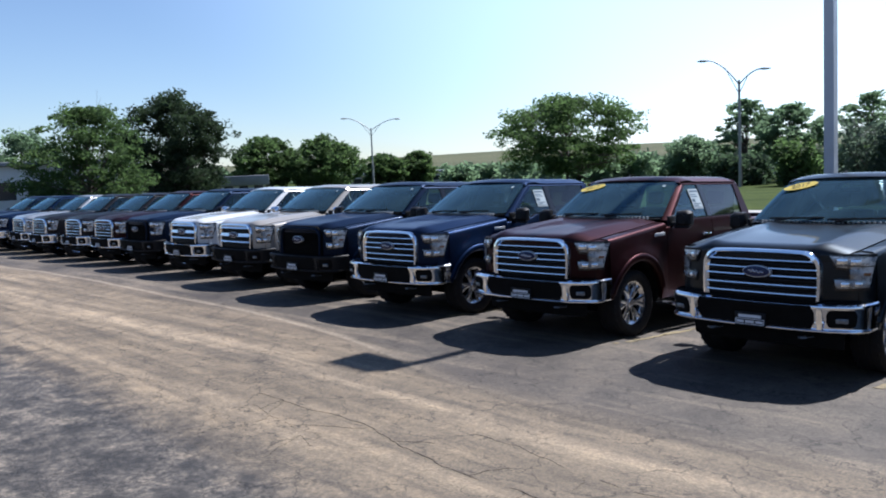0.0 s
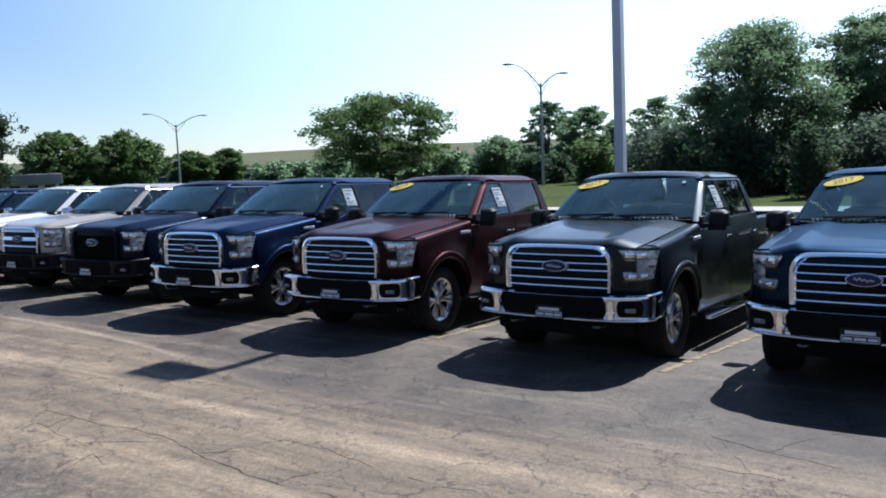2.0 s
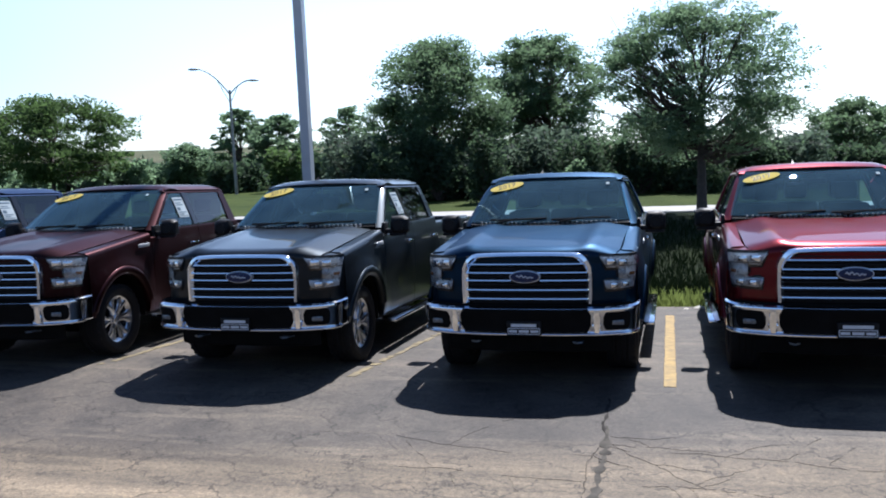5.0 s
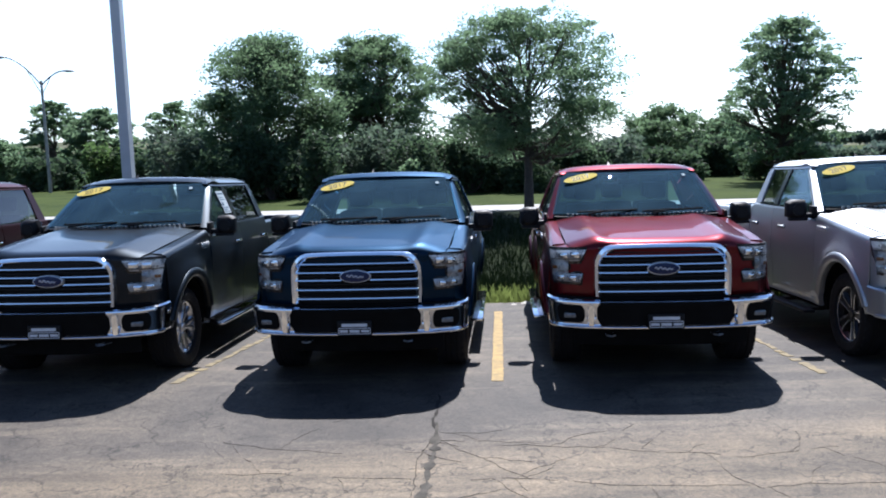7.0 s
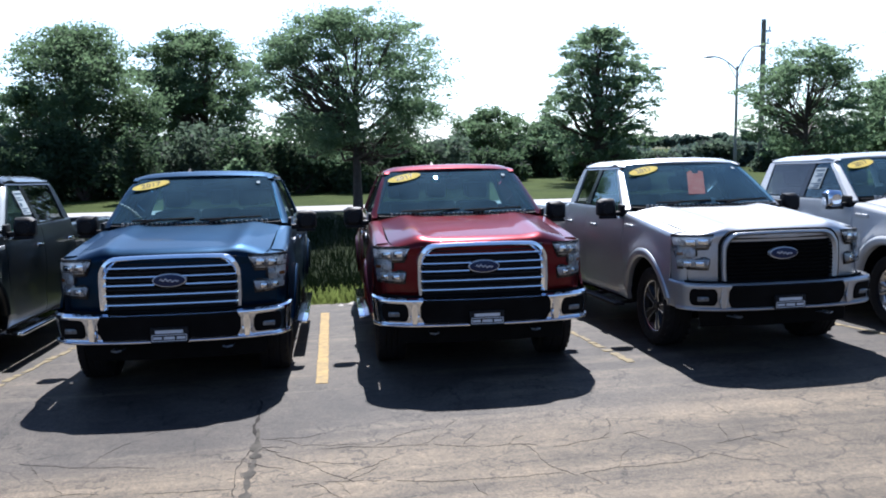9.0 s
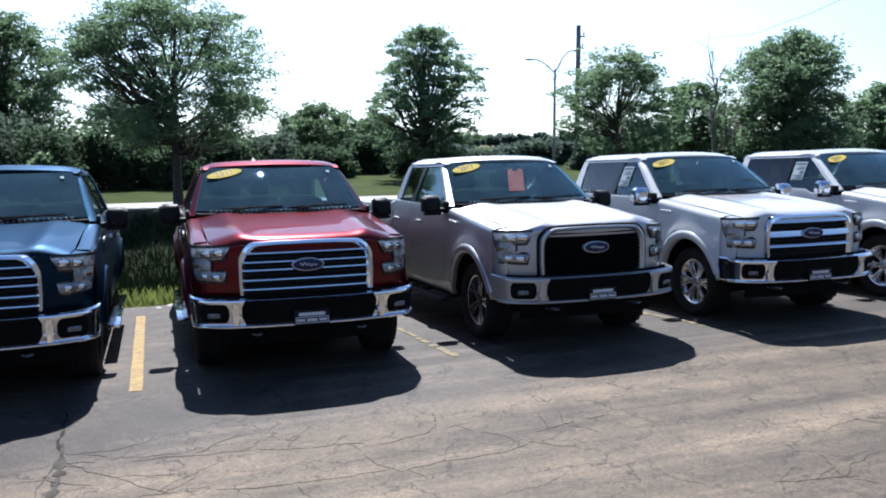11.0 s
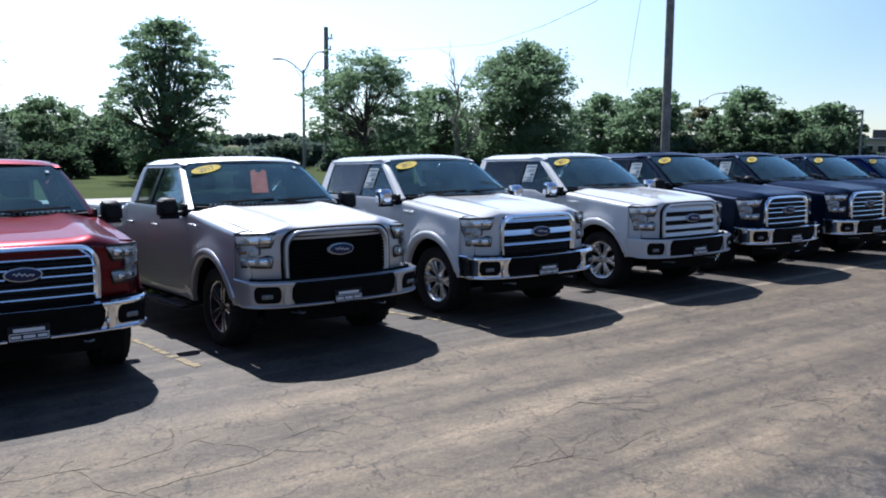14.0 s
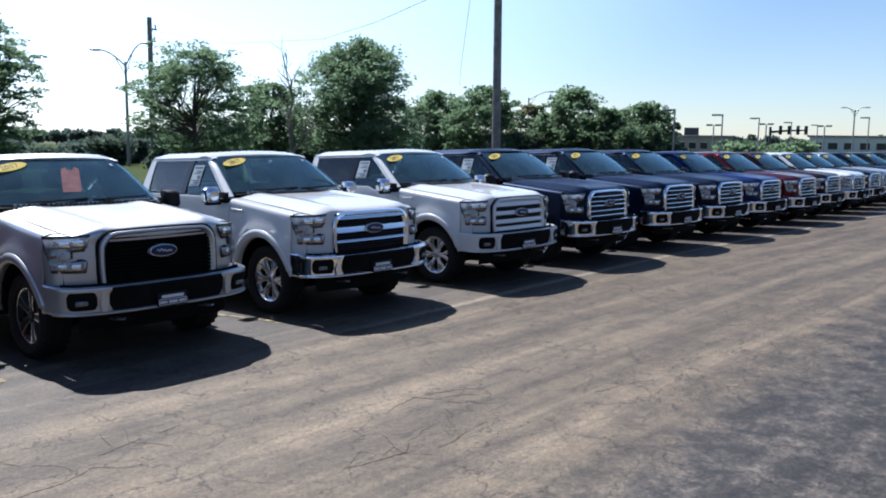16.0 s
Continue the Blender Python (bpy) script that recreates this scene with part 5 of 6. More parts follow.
for k, colour, trim, bumper, more in ROW:
    x, y = SPOT.get(k, (29.7 + (k - 11) * 2.65 if k > 3 else -32.4 + (k + 12) * 2.65, 1.2 + rnd.uniform(-0.1, 0.1)))
    extra = "chrome" if bumper == "chrome" else "black" if bumper == "black" else "body-coloured"
    make_truck(x, y, colour, trim, bumper, sticker=(k >= -3), label="%s pickup truck %s and %s bumper" % (WORDS[colour], TRIMS[trim], extra), **more)


# ---- trees ----
def leaf_material(name, dark, light, sheen=0.25, gloss=0.08):
    m, n, l, b = material(name)
    geo = n.new("ShaderNodeNewGeometry")
    l.new(ramp(n, l, geo.outputs["Random Per Island"], [(0.0, dark), (0.6, [(p + q) / 2 for p, q in zip(dark, light)]), (1.0, light)]).outputs[0], b.inputs["Base Color"])
    b.inputs["Roughness"].default_value, b.inputs["Specular IOR Level"].default_value = 0.65, gloss
    tl, mx = n.new("ShaderNodeBsdfTranslucent"), n.new("ShaderNodeMixShader")
    tl.inputs[0].default_value = (light[0] * 2.3, light[1] * 2.4, light[2] * 2.2, 1)
    mx.inputs[0].default_value = sheen
    l.new(b.outputs[0], mx.inputs[1])
    l.new(tl.outputs[0], mx.inputs[2])
    l.new(mx.outputs[0], n["Material Output"].inputs[0])
    return m


BARK = plain("bark", (0.07, 0.055, 0.045), 0.9, 0, 0.4, 7.0, relief=0.6)
LEAF = dict(mid=leaf_material("mid_green_leaves", (0.058, 0.088, 0.056), (0.094, 0.136, 0.082), 0.58), dark=leaf_material("dark_green_leaves", (0.046, 0.070, 0.043), (0.076, 0.112, 0.064), 0.55),
            fresh=leaf_material("fresh_green_leaves", (0.086, 0.118, 0.048), (0.150, 0.195, 0.080), 0.5), olive=leaf_material("olive_leaves", (0.084, 0.090, 0.050), (0.140, 0.140, 0.085), 0.4),
            # shade: dull greens with the shade below the trees put into them
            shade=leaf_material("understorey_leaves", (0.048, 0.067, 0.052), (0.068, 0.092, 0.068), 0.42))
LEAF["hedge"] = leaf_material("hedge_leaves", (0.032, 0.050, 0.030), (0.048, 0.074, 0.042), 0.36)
LEAF["green"] = leaf_material("plain_green_leaves", (0.030, 0.050, 0.020), (0.058, 0.092, 0.034), 0.45)
# distance haze is painted into these bluer, greyer greens
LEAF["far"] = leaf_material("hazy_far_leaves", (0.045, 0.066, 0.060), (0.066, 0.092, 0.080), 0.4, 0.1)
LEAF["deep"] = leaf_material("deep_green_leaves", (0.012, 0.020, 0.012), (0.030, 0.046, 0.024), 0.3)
EYE = (-1.5, -7.45)


def at_bearing(az, d):
    return EYE[0] + d * math.sin(radians(az)), EYE[1] + d * math.cos(radians(az))


def own(name, piece, mat, parent, label=""):
    me = bpy.data.meshes.new(name)
    me.from_pydata([tuple(p) for p in piece[0]], [], piece[1])
    bm = bmesh.new()
    bm.from_mesh(me)
    bmesh.ops.recalc_face_normals(bm, faces=bm.faces)
    bm.to_mesh(me)
    bm.free()
    return put(name, finish(me, mat), parent, None, label)


DEADWOOD = plain("dead_grey_wood", (0.20, 0.18, 0.16), 0.9, 0, 0.3, 7.0, relief=0.4)


def leaves(centres, spreads, count, size, rng):
    """Small folded leaf sprays scattered round the clump centres."""
    k = len(centres)
    idx = rng.integers(0, k, count)
    d = rng.normal(size=(count, 3))
    d /= np.linalg.norm(d, axis=1, keepdims=True)
    rad = rng.random(count) ** 0.45
    c = np.array(centres)[idx] + d * (rad[:, None] * np.array(spreads)[idx])
    a = rng.normal(size=(count, 3))
    a[:, 2] *= 0.6
    a /= np.linalg.norm(a, axis=1, keepdims=True)
    b = np.cross(a, rng.normal(size=(count, 3)))
    b /= np.linalg.norm(b, axis=1, keepdims=True)
    s = size * (0.5 + rng.random(count))[:, None]
    nrm = np.cross(a, b)
    quads = np.stack([c - a * s, c + b * s * 0.45 + nrm * s * 0.15, c + a * s, c - b * s * 0.45 + nrm * s * 0.15], axis=1)
    return quads.reshape(-1, 3), np.arange(count * 4).reshape(-1, 4)


def raw_mesh(name, v, f, mat):
    me = bpy.data.meshes.new(name)
    me.vertices.add(len(v))
    me.vertices.foreach_set("co", np.asarray(v, np.float32).ravel())
    me.loops.add(f.size)
    me.loops.foreach_set("vertex_index", f.ravel().astype(np.int32))
    me.polygons.add(len(f))
    me.polygons.foreach_set("loop_start", np.arange(0, f.size, f.shape[1], dtype=np.int32))
    me.update(calc_edges=True)
    me.materials.append(mat)
    return me


FORMS = dict(
    dome=((0, 0.12, 0.35, 0.6, 0.8, 0.93, 1), (0.5, 0.85, 1, 0.95, 0.75, 0.45, 0.12)),
    oval=((0, 0.2, 0.45, 0.7, 0.88, 1), (0.45, 0.85, 1, 0.86, 0.52, 0.12)),
    spread=((0, 0.1, 0.25, 0.5, 0.72, 0.88, 1), (0.45, 0.8, 1, 1, 0.88, 0.62, 0.25)),
    egg=((0, 0.1, 0.28, 0.5, 0.72, 0.9, 1), (0.55, 0.9, 1, 0.93, 0.74, 0.46, 0.18)))


def make_tree(az, d, hw, elev, leaf="mid", base=0.28, seed=1, count=9000, airy=1.0, form="dome", label="broad green deciduous tree in full leaf", size=None, twin=False, clumps=90):
    """A tree seen az degrees east of the row's normal at d metres, hw degrees half wide, elev degrees high; base: height of the crown's foot."""
    rng = np.random.default_rng(seed)
    px, py = EYE[0] + d * math.sin(radians(az)), EYE[1] + d * math.cos(radians(az))
    h, R = 2.2 + d * math.tan(radians(elev)), d * math.tan(radians(hw))
    T = thing("tree", pose(px, py, -0.05), label, "tree", "trees behind the lot")
    z0, R = h * base, R * 1.1
    clumps = int(clumps * 1.7)
    centres, spreads, limbs = [], [], []
    stems = [(-0.12 * R, 0), (0.14 * R, 0.1 * R)] if twin else [(0, 0)]
    n, boughs = clumps, []
    many = 40 if form == "dome" else 64 if form == "egg" else 21
    for i in range(many):
        t, a = (i + 0.5) / many, i * 2.399 + rng.normal() * 0.35
        w = interp(t, *FORMS[form]) * rng.uniform(0.45, 0.84)
        boughs.append((a, w, t))
    for i in range(n):
        a, w, t = boughs[i % many]
        q = rng.normal(size=3) * (0.19 if form == "dome" else 0.17)
        t = min(0.99, max(0.01, t + q[2] * 0.45 * R * 2 / (h - z0)))
        x, y = w * math.cos(a) + q[0], w * math.sin(a) + q[1]
        k = min(1.0, 0.98 * interp(t, *FORMS[form]) / max(0.01, math.hypot(x, y)))
        z = z0 + (h - z0) * (0.05 + 0.88 * t)
        c = np.array([R * x * k, R * y * k, z])
        spread = R * (0.13 + 0.12 * rng.random()) * airy
        centres.append(c)
        spreads.append(np.array([spread * 1.15, spread * 1.15, spread * (0.8 if form == "dome" else 0.62)]))
        if i % 3 == 0:
            sx, sy = stems[(i // 3) % len(stems)]
            zs = z0 * 0.8 + (z - z0 * 0.8) * 0.5
            s0 = np.array([sx, sy, zs])
            mid = (s0 + c) / 2 + np.array([0, 0, -0.02 * h]) + rng.normal(size=3) * 0.05 * R
            r0 = 0.012 * h * (1 - 0.6 * t)
            limbs.append(tube([s0, mid, c], [r0, r0 * 0.6, r0 * 0.2], 6, False))
            for _ in range(2):
                e = c + rng.normal(size=3) * spread * 0.55
                limbs.append(tube([mid, (mid + e) / 2 + rng.normal(size=3) * 0.1, e], [r0 * 0.45, r0 * 0.3, r0 * 0.1], 5, False))
    trunks = []
    for sx, sy in stems:
        rr = 0.024 * h * (0.75 if twin else 1)
        trunks.append(tube([(sx * 0.3, sy * 0.3, -0.3), (sx * 0.4, sy * 0.4, 0.15), (sx * 0.8, sy * 0.8, z0 * 0.7), (sx, sy, h * 0.55), (sx * 1.1 + 0.02 * h, sy, h * 0.86)], [rr * 1.5, rr * 1.1, rr * 0.85, rr * 0.5, rr * 0.1], 9))
    v, f = join(*trunks, *limbs)
    me = bpy.data.meshes.new("trunk")
    me.from_pydata(v, [], f)
    put("trunk", finish(me, BARK), T)
    sz = size or max(0.06, d * 0.0023)
    cs, ss = [], []
    for c, sp in zip(centres, spreads):
        for _ in range(4):
            q = rng.normal(size=3)
            q *= rng.uniform(0.3, 1.0) / np.linalg.norm(q)
            cs.append(c + q * sp)
            ss.append(sp * rng.uniform(0.4, 0.9) * np.array([1, 1, 0.75]))
    lv, lf = leaves(cs, ss, int(count * 2.9), sz * 0.84, rng)
    put("crown", raw_mesh("crown", lv, lf, LEAF[leaf]), T)
    return T


DENSE, AIRY = "dense rounded green tree in full leaf", "open-crowned green tree with sky showing through"
make_tree(-77, 95, 3.4, 3.2, "mid", 0.1, 1, 5000)
make_tree(-73.2, 95, 2.6, 3.3, "mid", 0.1, 2, 5000)
make_tree(-69.8, 58, 3.5, 5.0, "green", 0.03, 3, 9500, 1.1, "egg", AIRY)
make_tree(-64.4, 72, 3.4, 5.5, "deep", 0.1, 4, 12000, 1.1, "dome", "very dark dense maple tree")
make_tree(-58.8, 90, 2.0, 2.6, "green", 0.2, 5, 6000)
make_tree(-55.0, 88, 2.4, 2.4, "green", 0.15, 6, 6000)
make_tree(-50.9, 115, 1.4, 1.15, "green", 0.1, 7, 3500)
make_tree(-48.7, 118, 1.3, 1.2, "green", 0.1, 8, 3500)
make_tree(-38.7, 70, 4.6, 4.4, "green", 0.2, 9, 9500, 0.95, "spread", AIRY)
make_tree(-30.5, 90, 1.8, 1.2, "mid", 0.05, 10, 3500)
make_tree(-27.3, 76, 1.9, 3.7, "mid", 0.1, 11, 3200, 0.75, "oval", AIRY)
make_tree(-24.6, 70, 2.1, 3.1, "mid", 0.1, 12, 5500, 0.9, "oval", AIRY)
make_tree(-20.2, 84, 2.1, 3.5, "mid", 0.1, 13, 2800, 0.7, "oval", AIRY)
make_tree(-18.6, 66, 1.6, 1.6, "green", 0.05, 14, 4000)
make_tree(-14.4, 44, 4.5, 7.5, "dark", 0.08, 15, 23000, 1.25, "dome", DENSE, clumps=130)
make_tree(-7.4, 50, 4.1, 7.6, "dark", 0.2, 16, 17000, 1.15, "spread", AIRY, twin=True, clumps=120)
make_tree(2.9, 27.6, 6.1, 9.2, "mid", 0.27, 17, 19000, 0.95, "spread", AIRY, clumps=150)
make_tree(12.0, 72, 2.9, 2.2, "dark", 0.1, 18, 5500, 1.0, "dome", DENSE)
make_tree(15.8, 78, 2.0, 1.5, "mid", 0.1, 19, 4500)
make_tree(19.0, 45, 4.1, 7.7, "mid", 0.10, 20, 10000, 0.66, "egg", AIRY, clumps=190)
make_tree(31.8, 44, 4.5, 5.7, "mid", 0.2, 21, 8000, 0.8, "spread", AIRY, clumps=110)
make_tree(36.6, 52, 2.2, 3.6, "mid", 0.2, 22, 5000, 0.9)
make_tree(42.1, 48, 3.8, 6.4, "mid", 0.12, 23, 15000, 1.05, "dome", DENSE, clumps=130)
make_tree(47.6, 66, 2.4, 3.1, "mid", 0.1, 24, 5000)
make_tree(50.8, 62, 2.6, 3.5, "mid", 0.15, 25, 5500)
make_tree(53.8, 66, 1.7, 2.4, "olive", 0.15, 26, 2600, 0.8, "oval", "half-bare tree with thin brownish leaves")
make_tree(56.6, 64, 2.4, 3.4, "mid", 0.12, 27, 6000)
make_tree(58.8, 62, 2.0, 2.0, "dark", 0.08, 28, 5500)
make_tree(61.2, 74, 1.9, 2.5, "mid", 0.12, 29, 5000)


def make_shrub(az, d, hw, elev, leaf, seed, count=3200):
    rng = np.random.default_rng(seed)
    px, py = EYE[0] + d * math.sin(radians(az)), EYE[1] + d * math.cos(radians(az))
    h, R = max(0.6, 2.2 + d * math.tan(radians(elev))), d * math.tan(radians(hw))
    T = thing("shrub", pose(px, py, -0.05), "leafy green understorey shrub below the trees", "shrub", "shrubs behind the lot")
    cs = [np.array([R * 0.75 * rng.uniform(-1, 1), R * 0.5 * rng.uniform(-1, 1), h * rng.uniform(0.1, 0.75)]) for _ in range(24)]
    lv, lf = leaves(cs, [np.array([R * 0.45, R * 0.45, h * 0.3])] * 24, count, max(0.08, d * 0.003), rng)
    put("foliage", raw_mesh("foliage", lv, lf, LEAF[leaf]), T)
    v, f = join(*[tube([(0, 0, -0.1), c * 0.5 + rng.normal(size=3) * 0.1, c], [0.06, 0.04, 0.01], 5, False) for c in cs])
    me = bpy.data.meshes.new("stems")
    me.from_pydata(v, [], f)
    put("stem", finish(me, BARK), T)


rs = random.Random(11)
for i, az in enumerate(np.arange(-46, -19, 2.0)):
    make_shrub(az, rs.uniform(84, 98), 1.5, rs.uniform(-0.2, 0.75), "mid", 100 + i, 1500)
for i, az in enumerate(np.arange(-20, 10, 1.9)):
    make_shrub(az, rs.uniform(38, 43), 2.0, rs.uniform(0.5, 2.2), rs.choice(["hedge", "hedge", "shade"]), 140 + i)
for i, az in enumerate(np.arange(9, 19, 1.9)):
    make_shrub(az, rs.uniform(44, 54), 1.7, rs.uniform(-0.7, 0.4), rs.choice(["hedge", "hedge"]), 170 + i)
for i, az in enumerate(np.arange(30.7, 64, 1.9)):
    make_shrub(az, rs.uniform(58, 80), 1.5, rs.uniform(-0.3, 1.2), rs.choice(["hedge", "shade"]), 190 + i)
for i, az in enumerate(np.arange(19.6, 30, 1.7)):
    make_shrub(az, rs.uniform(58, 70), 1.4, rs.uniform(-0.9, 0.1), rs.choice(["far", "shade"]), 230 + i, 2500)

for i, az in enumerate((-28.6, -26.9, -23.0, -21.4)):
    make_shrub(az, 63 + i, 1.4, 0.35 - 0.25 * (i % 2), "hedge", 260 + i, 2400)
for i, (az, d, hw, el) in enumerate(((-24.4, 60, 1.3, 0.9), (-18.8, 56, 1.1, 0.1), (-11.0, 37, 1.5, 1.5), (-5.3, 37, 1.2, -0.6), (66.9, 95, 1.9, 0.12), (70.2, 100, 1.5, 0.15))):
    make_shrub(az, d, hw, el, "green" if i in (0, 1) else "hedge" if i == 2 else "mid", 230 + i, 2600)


def bare_tree(az, d, elev, seed):
    """A dead tree: trunk and forking bare branches."""
    rng, h = np.random.default_rng(seed), 2.2 + d * math.tan(radians(elev))
    T = thing("tree", pose(*at_bearing(az, d), -0.05), "dead bare tree with thin grey branches", "tree", "trees behind the lot")
    pieces = []

    def limb(a, direction, length, r, depth):
        b = a + direction * length
        m = (a + b) / 2 + rng.normal(size=3) * length * 0.05
        pieces.append(tube([a, m, b], [r, r * 0.8, r * 0.6], 6, False))
        if depth:
            for _ in range(3):
                q = direction + rng.normal(size=3) * 0.36 + np.array([0, 0, 0.15])
                limb(b if rng.random() < 0.6 else m, q / np.linalg.norm(q), length * rng.uniform(0.55, 0.8), r * 0.58, depth - 1)

    limb(np.array([0.0, 0, -0.2]), np.array([0.03, 0, 1.0]), h * 0.4, 0.14, 4)
    own("trunk", join(*pieces), DEADWOOD, T)


def far_wood(name, az0, az1, d, elev, seed, leaf="mid", step=0.35):
    rng = np.random.default_rng(seed)
    cs, sp = [], []
    for az in np.arange(az0, az1, step):
        h = 2.2 + d * math.tan(radians(elev + 0.25 * rng.normal()))
        h = max(2.5, h)
        dd = d * rng.uniform(0.97, 1.05)
        cs.append(np.array([EYE[0] + dd * math.sin(radians(az)), EYE[1] + dd * math.cos(radians(az)), h * 0.5]))
        sp.append(np.array([d * 0.006, d * 0.006, h * 0.5]))
    lv, lf = leaves(cs, sp, 160 * len(cs), d * 0.0032, rng)
    ob = new(name, raw_mesh(name, lv, lf, LEAF[leaf]))
    tagged(ob, "distant line of green woods", "woods", "", "stuff")


bare_tree(37.85, 47, 5.5, 61)
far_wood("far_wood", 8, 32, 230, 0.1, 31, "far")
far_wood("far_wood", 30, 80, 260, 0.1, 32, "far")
far_wood("far_wood", -48, -28, 240, -0.25, 33)
far_wood("far_wood", -80, -48, 200, 0.5, 34)


# ---- poles and lamps ----
GALV = plain("galvanised_steel", (0.26, 0.26, 0.26), 0.5, 0.4, 0.12, 4.0)
GREYPAINT = plain("grey_painted_steel", (0.45, 0.47, 0.5), 0.45, 0.2, 0.08, 3.0)
WOODPOLE = plain("weathered_pole_wood", (0.22, 0.20, 0.17), 0.9, 0, 0.35, 5.0, relief=0.5)
DARKMETAL = plain("dark_metal", (0.06, 0.06, 0.065), 0.5, 0.5, 0.2, 8.0)


def light_mast(x, y, h):
    T = thing("light_mast", pose(x, y, 0), "tall square grey steel floodlight mast in the lot", "lamp post")
    w0, w1 = 0.082, 0.07
    own("pole", ([(sx * w, sy * w, z) for z, w in ((0, w0), (h, w1)) for sx, sy in ((-1, -1), (1, -1), (1, 1), (-1, 1))], [(0, 1, 5, 4), (1, 2, 6, 5), (2, 3, 7, 6), (3, 0, 4, 7), (4, 5, 6, 7), (3, 2, 1, 0)]), GREYPAINT, T)
    own("footing", lathe([(0.001, 0.75), (0.3, 0.75), (0.32, 0.72), (0.32, 0.0)], 20, "z"), STONE, T)
    own("arm", box(-0.3, 0.08, -0.04, 0.04, h - 0.2, h - 0.1), GREYPAINT, T)
    own("lamp_head", box(-0.86, -0.06, -0.23, 0.23, h - 0.26, h - 0.02, 0.04), DARKMETAL, T)


light_mast(-7.42, 6.3, 11.4)


def street_lamp(az, d, zc, heads):
    """Pole with arched arms; heads: (bearing, elevation) of each lamp head."""
    x, y = at_bearing(az, d)
    T = thing("street_lamp", pose(x, y, 0), "thin grey street lamp with two arched arms", "street lamp", "street lamps beyond the lot")
    hz = 2.2 + d * math.tan(radians(zc))
    own("pole", tube([(0, 0, -0.1), (0, 0, hz * 0.5), (0, 0, hz)], [0.12, 0.1, 0.075], 10), GALV, T)
    for a, e in heads:
        dx = d * (math.tan(radians(a - az)))
        ex, ey, ez = dx * math.cos(radians(az)), -dx * math.sin(radians(az)), 2.2 + d * math.tan(radians(e))
        pts = [(ex * t, ey * t, hz - 0.3 + (ez - hz + 0.3) * (1 - (1 - t) ** 1.7)) for t in np.linspace(0, 1, 9)]
        own("arm", join(tube(pts, 0.045, 7), tube([(0, 0, hz - 0.9), (ex * 0.45, ey * 0.45, pts[4][2] - 0.03)], 0.025, 6)), GALV, T)
        u = Vector((ex, ey, 0)).normalized()
        ang = math.atan2(u.y, u.x)
        own("lamp_head", moved(join(lathe([(0.001, -0.05), (0.09, 0.0), (0.15, 0.25), (0.14, 0.5), (0.06, 0.68), (0.001, 0.7)], 12)), Matrix.Translation((ex, ey, ez)) @ Matrix.Rotation(ang, 4, "Z") @ Matrix.Diagonal((1, 1, 0.55, 1))), GALV, T)


street_lamp(-27.75, 60, 4.66, [(-29.6, 6.0), (-26.5, 5.25)])
street_lamp(-51.7, 100, 2.88, [(-53.3, 3.58), (-50.1, 3.42)])
street_lamp(27.7, 62, 4.43, [(26.3, 5.08), (28.75, 5.6)])
street_lamp(53.6, 95, 2.7, [(54.9, 3.1)])
street_lamp(73.6, 120, 1.95, [(73.1, 2.1), (74.1, 2.1)])


def utility_pole(az, d, h, r, lean=0.0):
    x, y = at_bearing(az, d)
    T = thing("utility_pole", pose(x, y, 0, 0, lean, 0), "weathered wooden utility pole", "utility pole")
    own("pole", tube([(0, 0, -0.3), (0, 0, h * 0.5), (0, 0, h)], [r, r * 0.85, r * 0.72], 14), WOODPOLE, T)
    own("bracket", join(box(0.05, 0.5, -0.04, 0.04, h - 0.75, h - 0.67), box(0.05, 0.4, -0.04, 0.04, h - 1.5, h - 1.43)), DARKMETAL, T)
    for k, z in enumerate((h - 0.6, h - 1.35)):
        own("insulator", moved(lathe([(0.001, 0.2), (0.05, 0.18), (0.06, 0.1), (0.04, 0.08), (0.06, 0.04), (0.04, -0.06), (0.001, -0.06)], 10, "z"), Matrix.Translation((0.4 - 0.08 * k, 0, z))), GREYPAINT, T)
    return T


utility_pole(29.2, 58, 9.5, 0.20)
utility_pole(51.6, 27, 12.5, 0.145, -0.6)


def wire(points, r=0.012):
    T = new("overhead_wire", shared("wire %.1f %.1f" % points[0], lambda: tube([(*at_bearing(a, d), 2.2 + d * math.tan(radians(e))) for (a, e), d in zip(points, dists)], r, 5), DARKMETAL))
    tagged(T, "thin black overhead service wire", "wire")


dists = [58, 52, 46, 40, 34, 30, 27]
wire([(29.2, 6.4), (34.0, 5.8), (40.0, 6.25), (43.5, 7.4), (46.8, 8.84), (49.5, 11.5), (51.5, 17.0)], 0.012)
dists = [27, 29, 33, 38, 44]
wire([(51.5, 19.0), (49.9, 11.0), (49.6, 8.4), (49.2, 5.35), (49.0, 3.4)], 0.008)

# ---- far buildings ----
WALLPALE = plain("pale_wall_panels", (0.55, 0.56, 0.56), 0.7, 0, 0.08, 0.5)
WALLTAN = plain("tan_wall", (0.36, 0.30, 0.25), 0.8, 0, 0.12, 0.6)
ROOFGREY = plain("grey_roofing", (0.20, 0.21, 0.23), 0.7, 0, 0.15, 0.8)
WINDOW = plain("dark_window_glass", (0.03, 0.035, 0.04), 0.08, 0, 0.3, 0.5)


